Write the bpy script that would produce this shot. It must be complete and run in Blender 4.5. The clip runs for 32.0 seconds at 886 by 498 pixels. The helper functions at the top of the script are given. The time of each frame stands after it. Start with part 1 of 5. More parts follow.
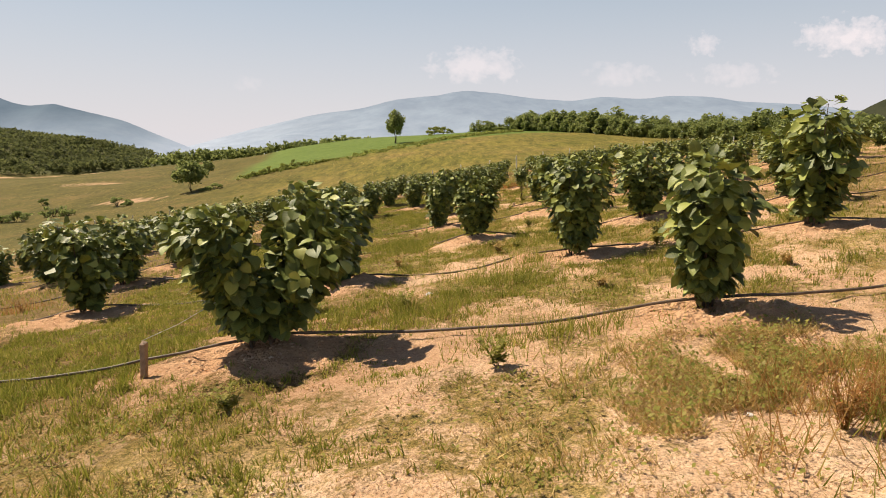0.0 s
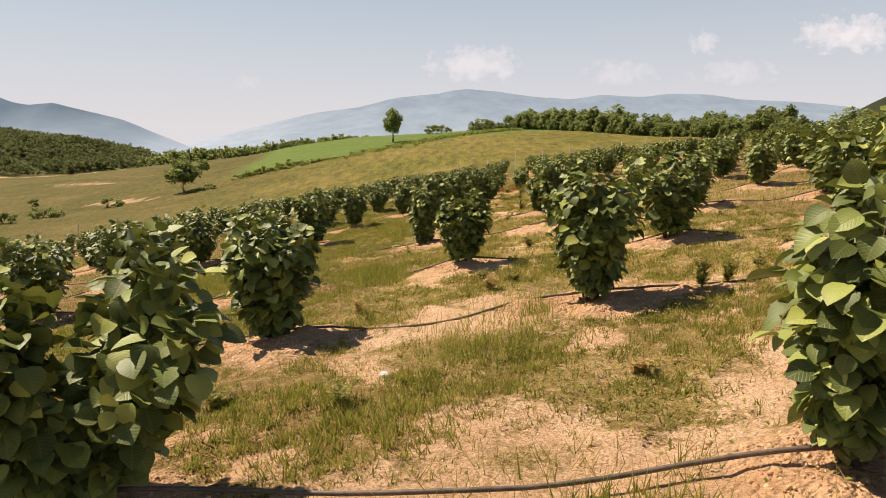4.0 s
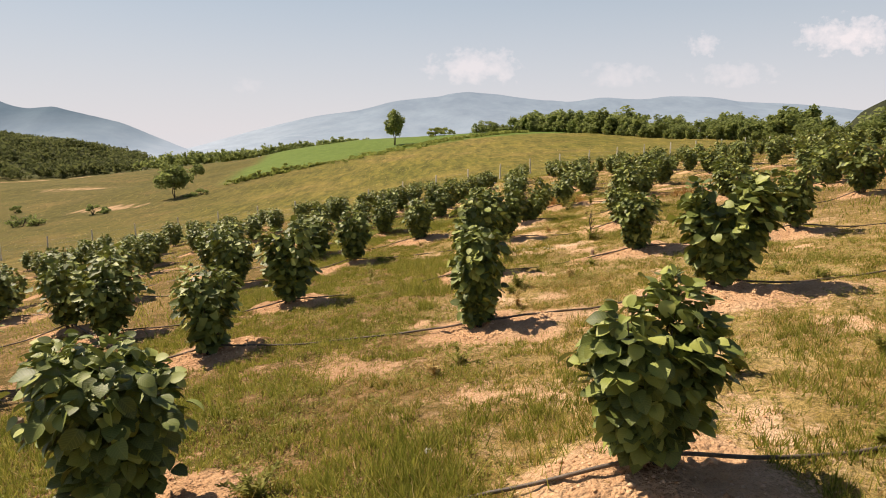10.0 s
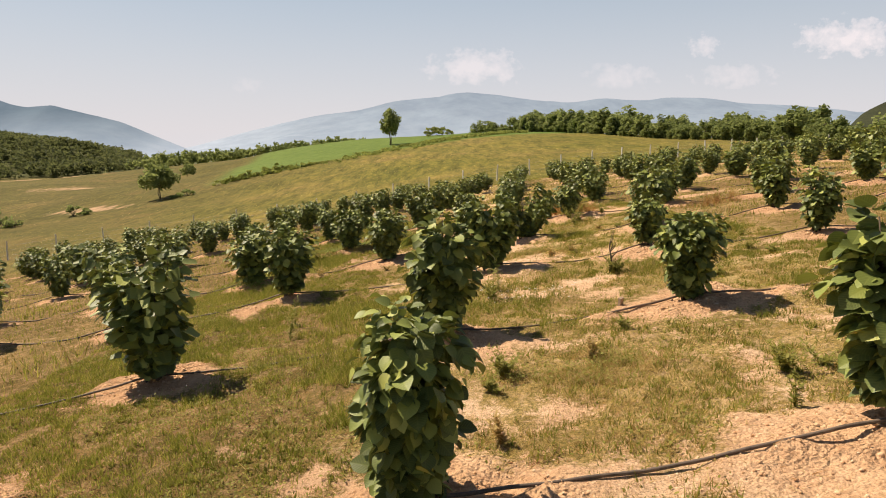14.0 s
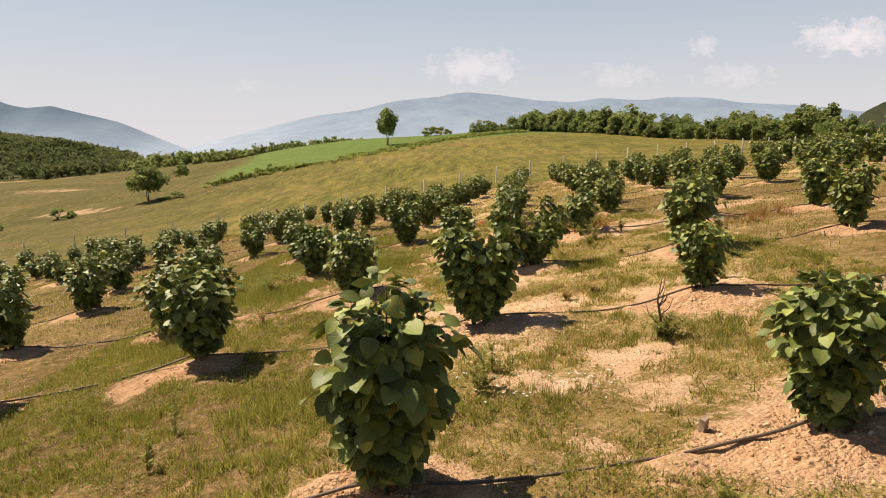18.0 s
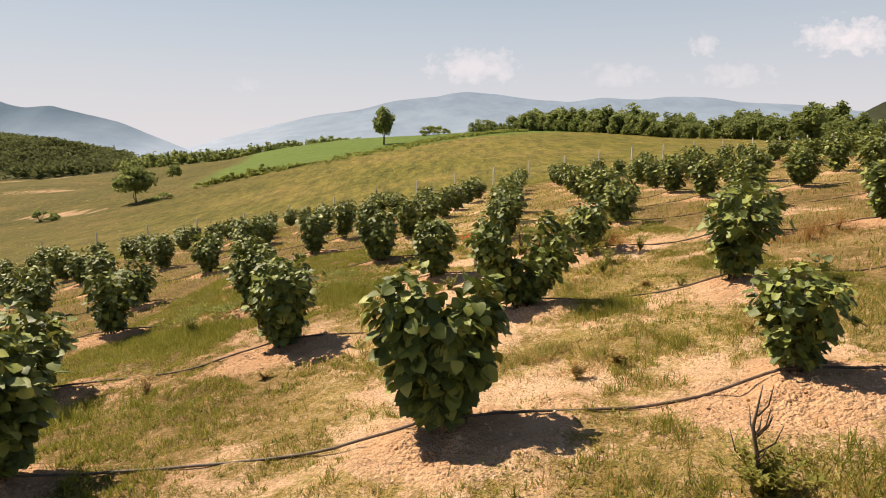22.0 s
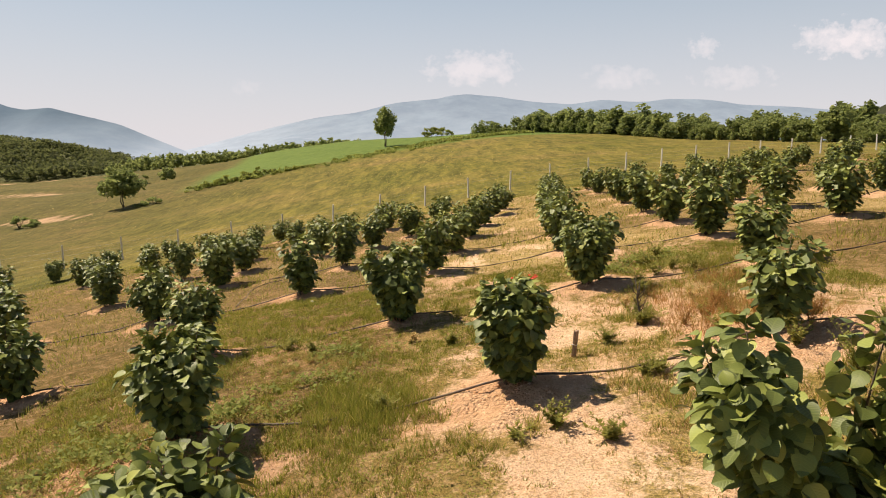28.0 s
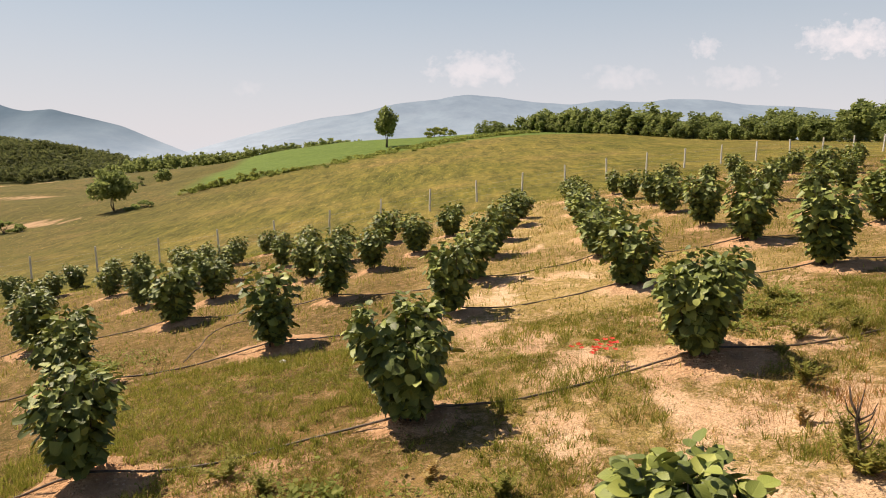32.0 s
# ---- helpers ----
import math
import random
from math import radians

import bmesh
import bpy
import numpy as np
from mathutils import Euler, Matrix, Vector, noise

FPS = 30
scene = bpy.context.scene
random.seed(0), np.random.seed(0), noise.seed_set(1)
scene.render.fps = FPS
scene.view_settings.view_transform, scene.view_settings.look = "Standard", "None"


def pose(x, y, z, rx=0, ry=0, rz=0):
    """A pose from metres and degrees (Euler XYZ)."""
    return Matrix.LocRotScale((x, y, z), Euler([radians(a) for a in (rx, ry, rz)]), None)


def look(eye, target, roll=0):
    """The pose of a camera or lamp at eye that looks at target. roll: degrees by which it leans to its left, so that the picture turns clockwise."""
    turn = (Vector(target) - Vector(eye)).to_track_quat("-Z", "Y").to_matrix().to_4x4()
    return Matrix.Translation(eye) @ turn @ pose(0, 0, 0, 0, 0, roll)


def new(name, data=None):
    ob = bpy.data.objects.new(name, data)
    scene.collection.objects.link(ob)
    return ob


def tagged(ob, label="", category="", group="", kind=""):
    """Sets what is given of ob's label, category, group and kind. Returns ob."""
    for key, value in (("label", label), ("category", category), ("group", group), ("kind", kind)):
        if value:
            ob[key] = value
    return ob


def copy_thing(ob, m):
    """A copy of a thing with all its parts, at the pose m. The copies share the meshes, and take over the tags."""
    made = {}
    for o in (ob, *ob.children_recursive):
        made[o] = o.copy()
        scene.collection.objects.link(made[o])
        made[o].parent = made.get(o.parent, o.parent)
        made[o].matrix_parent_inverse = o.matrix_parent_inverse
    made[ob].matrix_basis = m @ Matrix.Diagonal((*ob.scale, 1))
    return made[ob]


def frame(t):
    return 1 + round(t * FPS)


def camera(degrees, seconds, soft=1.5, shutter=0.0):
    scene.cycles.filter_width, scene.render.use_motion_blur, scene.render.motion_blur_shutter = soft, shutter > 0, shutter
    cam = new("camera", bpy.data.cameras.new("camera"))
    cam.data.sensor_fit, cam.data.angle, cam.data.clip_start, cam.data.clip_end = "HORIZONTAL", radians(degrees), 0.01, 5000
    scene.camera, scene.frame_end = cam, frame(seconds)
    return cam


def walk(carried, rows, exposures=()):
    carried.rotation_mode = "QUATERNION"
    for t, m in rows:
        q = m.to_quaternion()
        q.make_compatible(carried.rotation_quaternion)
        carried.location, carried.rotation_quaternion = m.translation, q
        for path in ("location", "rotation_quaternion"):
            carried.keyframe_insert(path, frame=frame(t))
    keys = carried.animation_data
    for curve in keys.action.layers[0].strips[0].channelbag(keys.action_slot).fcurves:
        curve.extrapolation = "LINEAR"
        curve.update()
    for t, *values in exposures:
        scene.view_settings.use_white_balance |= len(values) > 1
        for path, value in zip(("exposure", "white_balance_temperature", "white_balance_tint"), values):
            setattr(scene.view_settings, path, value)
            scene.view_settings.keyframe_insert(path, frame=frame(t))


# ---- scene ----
cam = camera(70.9, 32.0, 1.0)
PATH = [
    (0, (0.100, -0.200, 2.000), (0.103, 1.771, 1.662), 0.1),
    (0.5, (0.250, 0.000, 2.050), (0.253, 1.970, 1.708), 0.1),
    (1, (0.300, 0.215, 2.055), (0.303, 2.185, 1.714), 0.1),
    (1.5, (0.325, 0.440, 2.030), (0.328, 2.410, 1.689), 0),
    (2, (0.335, 0.665, 2.030), (0.340, 2.636, 1.690), 0),
    (2.5, (0.385, 0.980, 2.024), (0.390, 2.951, 1.684), 0),
    (3, (0.442, 1.390, 2.022), (0.447, 3.360, 1.681), 0),
    (3.5, (0.437, 1.662, 2.079), (0.441, 3.632, 1.736), 0),
    (5.5, (0.107, 3.522, 2.098), (0.111, 5.493, 1.759), 0),
    (6, (0.005, 4.001, 2.123), (0.009, 5.972, 1.786), 0),
    (6.5, (-0.097, 4.439, 2.151), (-0.093, 6.410, 1.814), 0),
    (7, (-0.196, 4.936, 2.168), (-0.193, 6.908, 1.832), 0),
    (7.5, (-0.269, 5.405, 2.138), (-0.266, 7.376, 1.802), 0),
    (8, (-0.352, 5.912, 2.077), (-0.349, 7.883, 1.741), 0),
    (8.5, (-0.411, 6.383, 2.096), (-0.408, 8.354, 1.759), 0),
    (9, (-0.447, 6.908, 2.088), (-0.443, 8.880, 1.753), 0),
    (9.5, (-0.452, 7.412, 2.068), (-0.449, 9.384, 1.734), 0),
    (10, (-0.405, 7.962, 2.063), (-0.402, 9.933, 1.729), -0.1),
    (10.5, (-0.353, 8.506, 2.078), (-0.350, 10.477, 1.742), -0.1),
    (11, (-0.285, 9.103, 2.068), (-0.282, 11.075, 1.733), -0.1),
    (11.5, (-0.241, 9.614, 2.060), (-0.238, 11.586, 1.726), 0),
    (12, (-0.193, 10.117, 2.036), (-0.190, 12.089, 1.702), 0),
    (12.5, (-0.121, 10.551, 2.020), (-0.116, 12.523, 1.686), 0),
    (13, (0.000, 11.040, 1.995), (0.006, 13.012, 1.661), 0),
    (13.5, (0.111, 11.481, 1.982), (0.116, 13.453, 1.649), 0),
    (14, (0.194, 11.915, 1.962), (0.199, 13.887, 1.629), 0.1),
    (14.5, (0.254, 12.321, 1.938), (0.258, 14.294, 1.606), 0.1),
    (16.5, (0.430, 13.962, 1.942), (0.435, 15.935, 1.610), 0.1),
    (17, (0.445, 14.365, 1.969), (0.451, 16.338, 1.637), 0),
    (17.5, (0.489, 14.759, 1.983), (0.495, 16.731, 1.651), 0),
    (18, (0.553, 15.191, 1.993), (0.558, 17.163, 1.660), 0),
    (18.5, (0.605, 15.569, 1.982), (0.611, 17.541, 1.649), 0),
    (19, (0.660, 15.990, 1.956), (0.667, 17.962, 1.623), 0.1),
    (19.5, (0.755, 16.368, 1.939), (0.761, 18.340, 1.606), 0),
    (20, (0.829, 16.772, 1.950), (0.833, 18.744, 1.616), 0),
    (20.5, (0.881, 17.142, 1.961), (0.886, 19.114, 1.626), 0),
    (21, (0.957, 17.515, 1.973), (0.961, 19.487, 1.639), 0),
    (21.5, (1.014, 17.855, 1.971), (1.019, 19.827, 1.637), 0),
    (22, (1.060, 18.260, 1.959), (1.065, 20.232, 1.625), 0),
    (22.5, (1.024, 18.617, 1.997), (1.030, 20.588, 1.663), 0.1),
    (23, (0.954, 19.040, 2.011), (0.959, 21.012, 1.677), 0),
    (23.5, (0.888, 19.527, 2.023), (0.893, 21.499, 1.689), 0),
    (24, (0.835, 20.034, 1.972), (0.840, 22.006, 1.639), 0.1),
    (24.5, (0.760, 20.483, 1.972), (0.765, 22.456, 1.639), 0),
    (25, (0.673, 20.950, 1.982), (0.678, 22.923, 1.650), 0),
    (25.5, (0.580, 21.429, 2.020), (0.583, 23.401, 1.688), -0.2),
    (27.5, (0.258, 23.279, 2.032), (0.264, 25.251, 1.703), 0),
    (28, (0.198, 23.771, 1.875), (0.204, 25.744, 1.548), 0),
    (28.5, (0.144, 24.217, 1.893), (0.150, 26.190, 1.566), 0),
    (29, (0.084, 24.696, 1.924), (0.088, 26.669, 1.595), 0),
    (29.5, (0.023, 25.156, 1.931), (0.027, 27.128, 1.603), -0.1),
    (30, (-0.062, 25.637, 1.833), (-0.057, 27.610, 1.507), -0.1),
    (30.5, (-0.116, 26.092, 1.819), (-0.112, 28.065, 1.493), 0),
    (31, (-0.158, 26.602, 1.846), (-0.155, 28.575, 1.520), 0),
    (31.5, (-0.164, 27.068, 1.845), (-0.162, 29.041, 1.519), 0),
    (32, (-0.121, 27.590, 1.829), (-0.120, 29.563, 1.504), -0.1),
]
walk(cam, [(t, look(eye, to, roll)) for t, eye, to, roll in PATH],
     [(0, 0.45, 6880, 15), (32, 0.45, 6880, 15)])

# ---- light ----
SUN_TO = Vector((-0.64, 0.46, 1.0)).normalized()
elev = math.asin(SUN_TO.z)
azim = math.atan2(SUN_TO.x, SUN_TO.y)
sun_data = bpy.data.lights.new("sun", "SUN")
sun_data.energy, sun_data.angle, sun_data.color = 5.0, radians(0.55), (1.0, 0.90, 0.74)
sun = new("sun", sun_data)
sun.matrix_world = look((0, 0, 60), Vector((0, 0, 60)) - SUN_TO)

world = bpy.data.worlds.new("sky")
scene.world = world
world.use_nodes = True
wn, wl = world.node_tree.nodes, world.node_tree.links
wn.clear()
w_out = wn.new("ShaderNodeOutputWorld")
w_bg = wn.new("ShaderNodeBackground")
w_sky = wn.new("ShaderNodeTexSky")
w_sky.sky_type, w_sky.sun_disc = "NISHITA", False
w_sky.sun_elevation, w_sky.sun_rotation = elev, azim
w_sky.air_density, w_sky.dust_density, w_sky.ozone_density = 1.0, 0.6, 1.5
w_geo = wn.new("ShaderNodeTexCoord")
w_sep = wn.new("ShaderNodeSeparateXYZ")
w_ramp = wn.new("ShaderNodeValToRGB")
w_mix = wn.new("ShaderNodeMix")
w_mix.data_type = "RGBA"
# thin summer haze that thickens towards the horizon
for pos, amount in ((0.0, 1.0), (0.34, 0.0)):
    e = w_ramp.color_ramp.elements[int(pos > 0)]
    e.position, e.color = pos, (amount, amount, amount, 1)
for pos, amount in ((0.07, 0.92), (0.21, 0.70)):
    e = w_ramp.color_ramp.elements.new(pos)
    e.color = (amount, amount, amount, 1)
w_haze = wn.new("ShaderNodeValToRGB")
for i, (pos, tone) in enumerate(((0.02, (0.92, 0.93, 0.98, 1)), (0.21, (0.72, 0.86, 0.98, 1)))):
    w_haze.color_ramp.elements[i].position, w_haze.color_ramp.elements[i].color = pos, tone
w_gain = wn.new("ShaderNodeVectorMath")
w_gain.operation = "SCALE"
w_gain.inputs["Scale"].default_value = 11.0
wl.new(w_geo.outputs["Generated"], w_sep.inputs[0])
wl.new(w_sep.outputs["Z"], w_ramp.inputs["Fac"])
wl.new(w_ramp.outputs["Color"], w_mix.inputs["Factor"])
wl.new(w_sky.outputs["Color"], w_mix.inputs["A"])
wl.new(w_sep.outputs["Z"], w_haze.inputs["Fac"])
wl.new(w_haze.outputs["Color"], w_gain.inputs[0])
wl.new(w_gain.outputs[0], w_mix.inputs["B"])
wl.new(w_mix.outputs["Result"], w_bg.inputs["Color"])
w_bg.inputs["Strength"].default_value = 0.052
wl.new(w_bg.outputs[0], w_out.inputs[0])


# ---- materials ----
class Nodes:
    """A small helper that wires one node material."""

    def __init__(self, name):
        self.m = bpy.data.materials.new(name)
        self.m.use_nodes = True
        self.t = self.m.node_tree
        self.t.nodes.clear()
        self.out = self.t.nodes.new("ShaderNodeOutputMaterial")

    def n(self, kind, **values):
        node = self.t.nodes.new("ShaderNode" + kind)
        for k, v in values.items():
            node.inputs[k.replace("_", " ")].default_value = v
        return node

    def l(self, a, b):
        self.t.links.new(a, b)

    def noise(self, scale, detail=4, rough=0.6, coord=None):
        node = self.n("TexNoise", Scale=scale, Detail=detail, Roughness=rough)
        self.l(coord or self.pos(), node.inputs["Vector"])
        return node.outputs["Fac"]

    def pos(self):
        return self.n("NewGeometry").outputs["Position"]

    def ramp(self, fac, *stops):
        node = self.n("ValToRGB")
        e = node.color_ramp.elements
        while len(e) < len(stops):
            e.new(0.5)
        for i, (p, c) in enumerate(stops):
            e[i].position, e[i].color = p, (*c, 1) if len(c) == 3 else c
        self.l(fac, node.inputs["Fac"])
        return node.outputs["Color"]

    def mix(self, fac, a, b, blend="MIX"):
        node = self.n("Mix")
        node.data_type, node.blend_type = "RGBA", blend
        for name, v in (("Factor", fac), ("A", a), ("B", b)):
            if isinstance(v, (int, float)):
                node.inputs[name].default_value = v
            elif isinstance(v, tuple):
                node.inputs[name].default_value = (*v, 1)
            else:
                self.l(v, node.inputs[name])
        return node.outputs["Result"]

    def math(self, op, a, b=0.0):
        node = self.n("Math")
        node.operation = op
        for i, v in enumerate((a, b)):
            if isinstance(v, (int, float)):
                node.inputs[i].default_value = v
            else:
                self.l(v, node.inputs[i])
        return node.outputs[0]

    def bump(self, height, strength=0.4, distance=0.02):
        node = self.n("Bump", Strength=strength, Distance=distance)
        self.l(height, node.inputs["Height"])
        return node.outputs["Normal"]

    def bsdf(self, color, rough=0.8, normal=None, spec=0.3, **more):
        node = self.n("BsdfPrincipled")
        if isinstance(color, tuple):
            node.inputs["Base Color"].default_value = (*color, 1)
        else:
            self.l(color, node.inputs["Base Color"])
        if isinstance(rough, (int, float)):
            node.inputs["Roughness"].default_value = rough
        else:
            self.l(rough, node.inputs["Roughness"])
        node.inputs["Specular IOR Level"].default_value = spec
        for k, v in more.items():
            node.inputs[k.replace("_", " ")].default_value = v
        if normal is not None:
            self.l(normal, node.inputs["Normal"])
        return node.outputs[0]

    def done(self, shader):
        self.l(shader, self.out.inputs["Surface"])
        return self.m


def leaf_material(name, dark, mid, young, under, through_light=0.35, gloss=0.42, veins=False):
    """Leaf blades: colour varies leaf by leaf, sunk veins, light shines through."""
    k = Nodes(name)
    rnd = k.math("FRACT", k.math("ADD", k.n("NewGeometry").outputs["Random Per Island"], k.n("ObjectInfo").outputs["Random"]))
    base = k.ramp(rnd, (0.0, dark), (0.5, mid), (0.85, young), (1.0, under))
    blotch = k.noise(45, 3)
    base = k.mix(k.math("MULTIPLY", blotch, 0.3), base, mid)
    height = k.noise(140, 2)
    if veins:
        rib = k.n("Attribute")
        rib.attribute_name = "rib"
        sep = k.n("SeparateXYZ")
        k.l(rib.outputs["Vector"], sep.inputs[0])
        across = k.math("ABSOLUTE", sep.outputs["X"])
        run = k.math("SUBTRACT", k.math("MULTIPLY", sep.outputs["Y"], 7.0), k.math("MULTIPLY", across, 2.6))
        line = k.math("ABSOLUTE", k.math("SUBTRACT", k.math("FRACT", run), 0.5))
        puff = k.math("MINIMUM", k.math("MULTIPLY", line, 5.0), k.math("MULTIPLY", across, 9.0))
        puff = k.math("MINIMUM", puff, 1.0)
        height = k.math("ADD", k.math("MULTIPLY", height, 0.4), puff)
        base = k.mix(k.math("MULTIPLY", k.math("SUBTRACT", 1.0, puff), 0.15), base, under)
    normal = k.bump(height, 0.3, 0.0025 if veins else 0.004)
    surface = k.bsdf(base, gloss, normal, 0.3)
    tr = k.n("BsdfTranslucent")
    k.l(k.mix(0.55, base, young), tr.inputs["Color"])
    add = k.n("MixShader", Fac=through_light)
    k.l(surface, add.inputs[1])
    k.l(tr.outputs[0], add.inputs[2])
    return k.done(add.outputs[0])


def plain_material(name, a, b, scale=8, rough=0.8, bump=0.3, depth=0.01, spec=0.3):
    """Two tones mixed by noise at two scales, with a fine relief."""
    k = Nodes(name)
    f = k.math("ADD", k.math("MULTIPLY", k.noise(scale, 5), 0.65), k.math("MULTIPLY", k.noise(scale * 9, 3), 0.35))
    col = k.ramp(f, (0.3, a), (0.7, b))
    return k.done(k.bsdf(col, rough, k.bump(k.noise(scale * 6, 4), bump, depth), spec))


def blade_material(name, stops, through_light=0.5):
    k = Nodes(name)
    rnd = k.n("NewGeometry").outputs["Random Per Island"]
    patch = k.noise(0.35, 3)
    tuft = k.noise(5.0, 3)
    f = k.math("ADD", k.math("MULTIPLY", rnd, 0.45), k.math("ADD", k.math("MULTIPLY", patch, 0.35), k.math("MULTIPLY", k.math("SUBTRACT", tuft, 0.25), 0.5)))
    col = k.ramp(f, *stops)
    tr = k.n("BsdfTranslucent")
    k.l(col, tr.inputs["Color"])
    add = k.n("MixShader", Fac=through_light)
    k.l(k.bsdf(col, 0.7, None, 0.2), add.inputs[1])
    k.l(tr.outputs[0], add.inputs[2])
    return k.done(add.outputs[0])


def ground_material():
    k = Nodes("ground")
    attr = k.n("Attribute")
    attr.attribute_name = "cover"
    sep = k.n("SeparateColor")
    k.l(attr.outputs["Color"], sep.inputs[0])
    bare, green, far = sep.outputs[0], sep.outputs[1], sep.outputs[2]
    sand = k.ramp(k.noise(1.3, 6, 0.65), (0.28, (0.52, 0.305, 0.165)), (0.5, (0.72, 0.48, 0.285)), (0.70, (0.88, 0.67, 0.46)))
    grit = k.ramp(k.noise(30, 6, 0.8), (0.36, (0.29, 0.145, 0.072)), (0.46, (0.65, 0.42, 0.25)), (0.60, (0.88, 0.65, 0.44)))
    soil = k.mix(0.5, sand, grit)
    crumb = k.ramp(k.noise(70, 5, 0.75), (0.38, (0.36, 0.31, 0.27)), (0.46, (0.94, 0.93, 0.92)), (0.62, (1.2, 1.19, 1.17)))
    soil = k.mix(1.0, soil, crumb, "MULTIPLY")
    lush = k.n("Attribute")
    lush.attribute_name = "lush"
    # soil colour also goes darker and redder by this mask, mostly on the left
    soil = k.mix(k.math("MULTIPLY", lush.outputs["Fac"], 0.6), soil, k.ramp(k.noise(6, 6, 0.75), (0.3, (0.26, 0.130, 0.062)), (0.7, (0.50, 0.28, 0.145))))
    hoed = k.n("Attribute")
    hoed.attribute_name = "hoed"
    soil = k.mix(k.math("MULTIPLY", hoed.outputs["Fac"], 0.75), soil, k.ramp(k.noise(4, 6, 0.7), (0.3, (0.47, 0.24, 0.112)), (0.7, (0.78, 0.48, 0.265))))
    golden = k.ramp(k.noise(1.1, 6, 0.7), (0.3, (0.23, 0.155, 0.047)), (0.5, (0.40, 0.27, 0.098)), (0.70, (0.62, 0.44, 0.22)))
    olive = k.ramp(k.noise(1.1, 6, 0.7), (0.3, (0.085, 0.056, 0.018)), (0.5, (0.160, 0.098, 0.034)), (0.70, (0.32, 0.18, 0.080)))
    turf = k.mix(lush.outputs["Fac"], golden, olive)
    turf = k.mix(k.ramp(k.noise(26, 6, 0.8), (0.46, (0, 0, 0)), (0.56, (0.7, 0.7, 0.7))), turf, (0.115, 0.098, 0.022))
    blade = k.ramp(k.noise(95, 4, 0.8), (0.38, (0.38, 0.40, 0.32)), (0.48, (0.93, 0.99, 0.9)), (0.60, (1.5, 1.47, 1.3)))
    turf = k.mix(0.9, turf, blade, "MULTIPLY")
    peep = k.math("MULTIPLY", k.ramp(k.noise(7, 8, 0.85), (0.50, (0, 0, 0)), (0.58, (0.95, 0.95, 0.95))), k.math("MINIMUM", k.math("ADD", k.math("MULTIPLY", bare, 3.0), 0.5), 1.0))
    turf = k.mix(peep, turf, soil)
    fine = k.math("ADD", k.math("MULTIPLY", k.math("SUBTRACT", k.noise(4.5, 6, 0.8), 0.5), 1.9), k.math("MULTIPLY", k.math("SUBTRACT", k.noise(30, 5, 0.8), 0.5), 0.9))
    ragged = k.math("ADD", bare, fine)
    edge = k.ramp(ragged, (0.30, (0, 0, 0)), (0.66, (1, 1, 1)))
    near = k.mix(edge, turf, soil)
    lie = k.n("Mapping")
    lie.inputs["Scale"].default_value = (1.0, 0.22, 1.0)
    k.l(k.pos(), lie.inputs["Vector"])
    streak = lie.outputs[0]
    meadow = k.ramp(k.noise(0.055, 8, 0.72), (0.34, (0.116, 0.110, 0.020)), (0.46, (0.146, 0.128, 0.027)), (0.56, (0.176, 0.142, 0.036)), (0.68, (0.225, 0.155, 0.056)))
    tuft = k.ramp(k.noise(0.7, 7, 0.68, streak), (0.34, (0.58, 0.64, 0.5)), (0.48, (0.95, 0.97, 0.95)), (0.60, (1.36, 1.32, 1.25)))
    meadow = k.mix(1.0, meadow, tuft, "MULTIPLY")
    clump = k.ramp(k.noise(2.6, 5, 0.75, streak), (0.38, (0.62, 0.66, 0.55)), (0.50, (1.0, 1.0, 1.0)), (0.62, (1.38, 1.30, 1.2)))
    meadow = k.mix(0.85, meadow, clump, "MULTIPLY")
    # the meadow colour turns duller and browner towards the left
    low = k.n("SeparateXYZ")
    k.l(k.pos(), low.inputs[0])
    dull = k.n("MapRange")
    dull.interpolation_type = "SMOOTHSTEP"
    dull.inputs["From Min"].default_value, dull.inputs["From Max"].default_value, dull.inputs["To Max"].default_value = -8.0, -46.0, 0.75
    k.l(low.outputs["X"], dull.inputs["Value"])
    left_meadow = k.mix(1.0, k.ramp(k.noise(0.09, 7, 0.72), (0.36, (0.070, 0.066, 0.017)), (0.52, (0.108, 0.090, 0.026)), (0.66, (0.165, 0.112, 0.044))), clump, "MULTIPLY")
    meadow = k.mix(dull.outputs[0], meadow, left_meadow)
    worn = k.ramp(k.math("ADD", bare, k.math("MULTIPLY", k.math("SUBTRACT", k.noise(0.5, 6, 0.75, streak), 0.5), 1.6)), (0.5, (0, 0, 0)), (0.75, (1, 1, 1)))
    meadow = k.mix(worn, meadow, k.mix(0.5, soil, (0.42, 0.28, 0.16)))
    crop = k.ramp(k.noise(0.5, 6, 0.7), (0.3, (0.088, 0.138, 0.026)), (0.7, (0.15, 0.205, 0.042)))
    open_land = k.mix(green, meadow, crop)
    open_land = k.mix(attr.outputs["Alpha"], k.ramp(k.noise(0.7, 6, 0.8), (0.35, (0.05, 0.06, 0.02)), (0.65, (0.13, 0.13, 0.045))), open_land)
    col = k.mix(far, near, open_land)
    lump = k.n("TexVoronoi", Scale=21.0)
    k.l(k.pos(), lump.inputs["Vector"])
    lump2 = k.n("TexVoronoi", Scale=46.0)
    k.l(k.pos(), lump2.inputs["Vector"])
    clods = k.math("ADD", k.math("MULTIPLY", lump.outputs["Distance"], -1.6), k.math("MULTIPLY", lump2.outputs["Distance"], -0.8))
    clods = k.math("MULTIPLY", clods, k.math("ADD", k.math("MULTIPLY", hoed.outputs["Fac"], 0.9), 0.12))
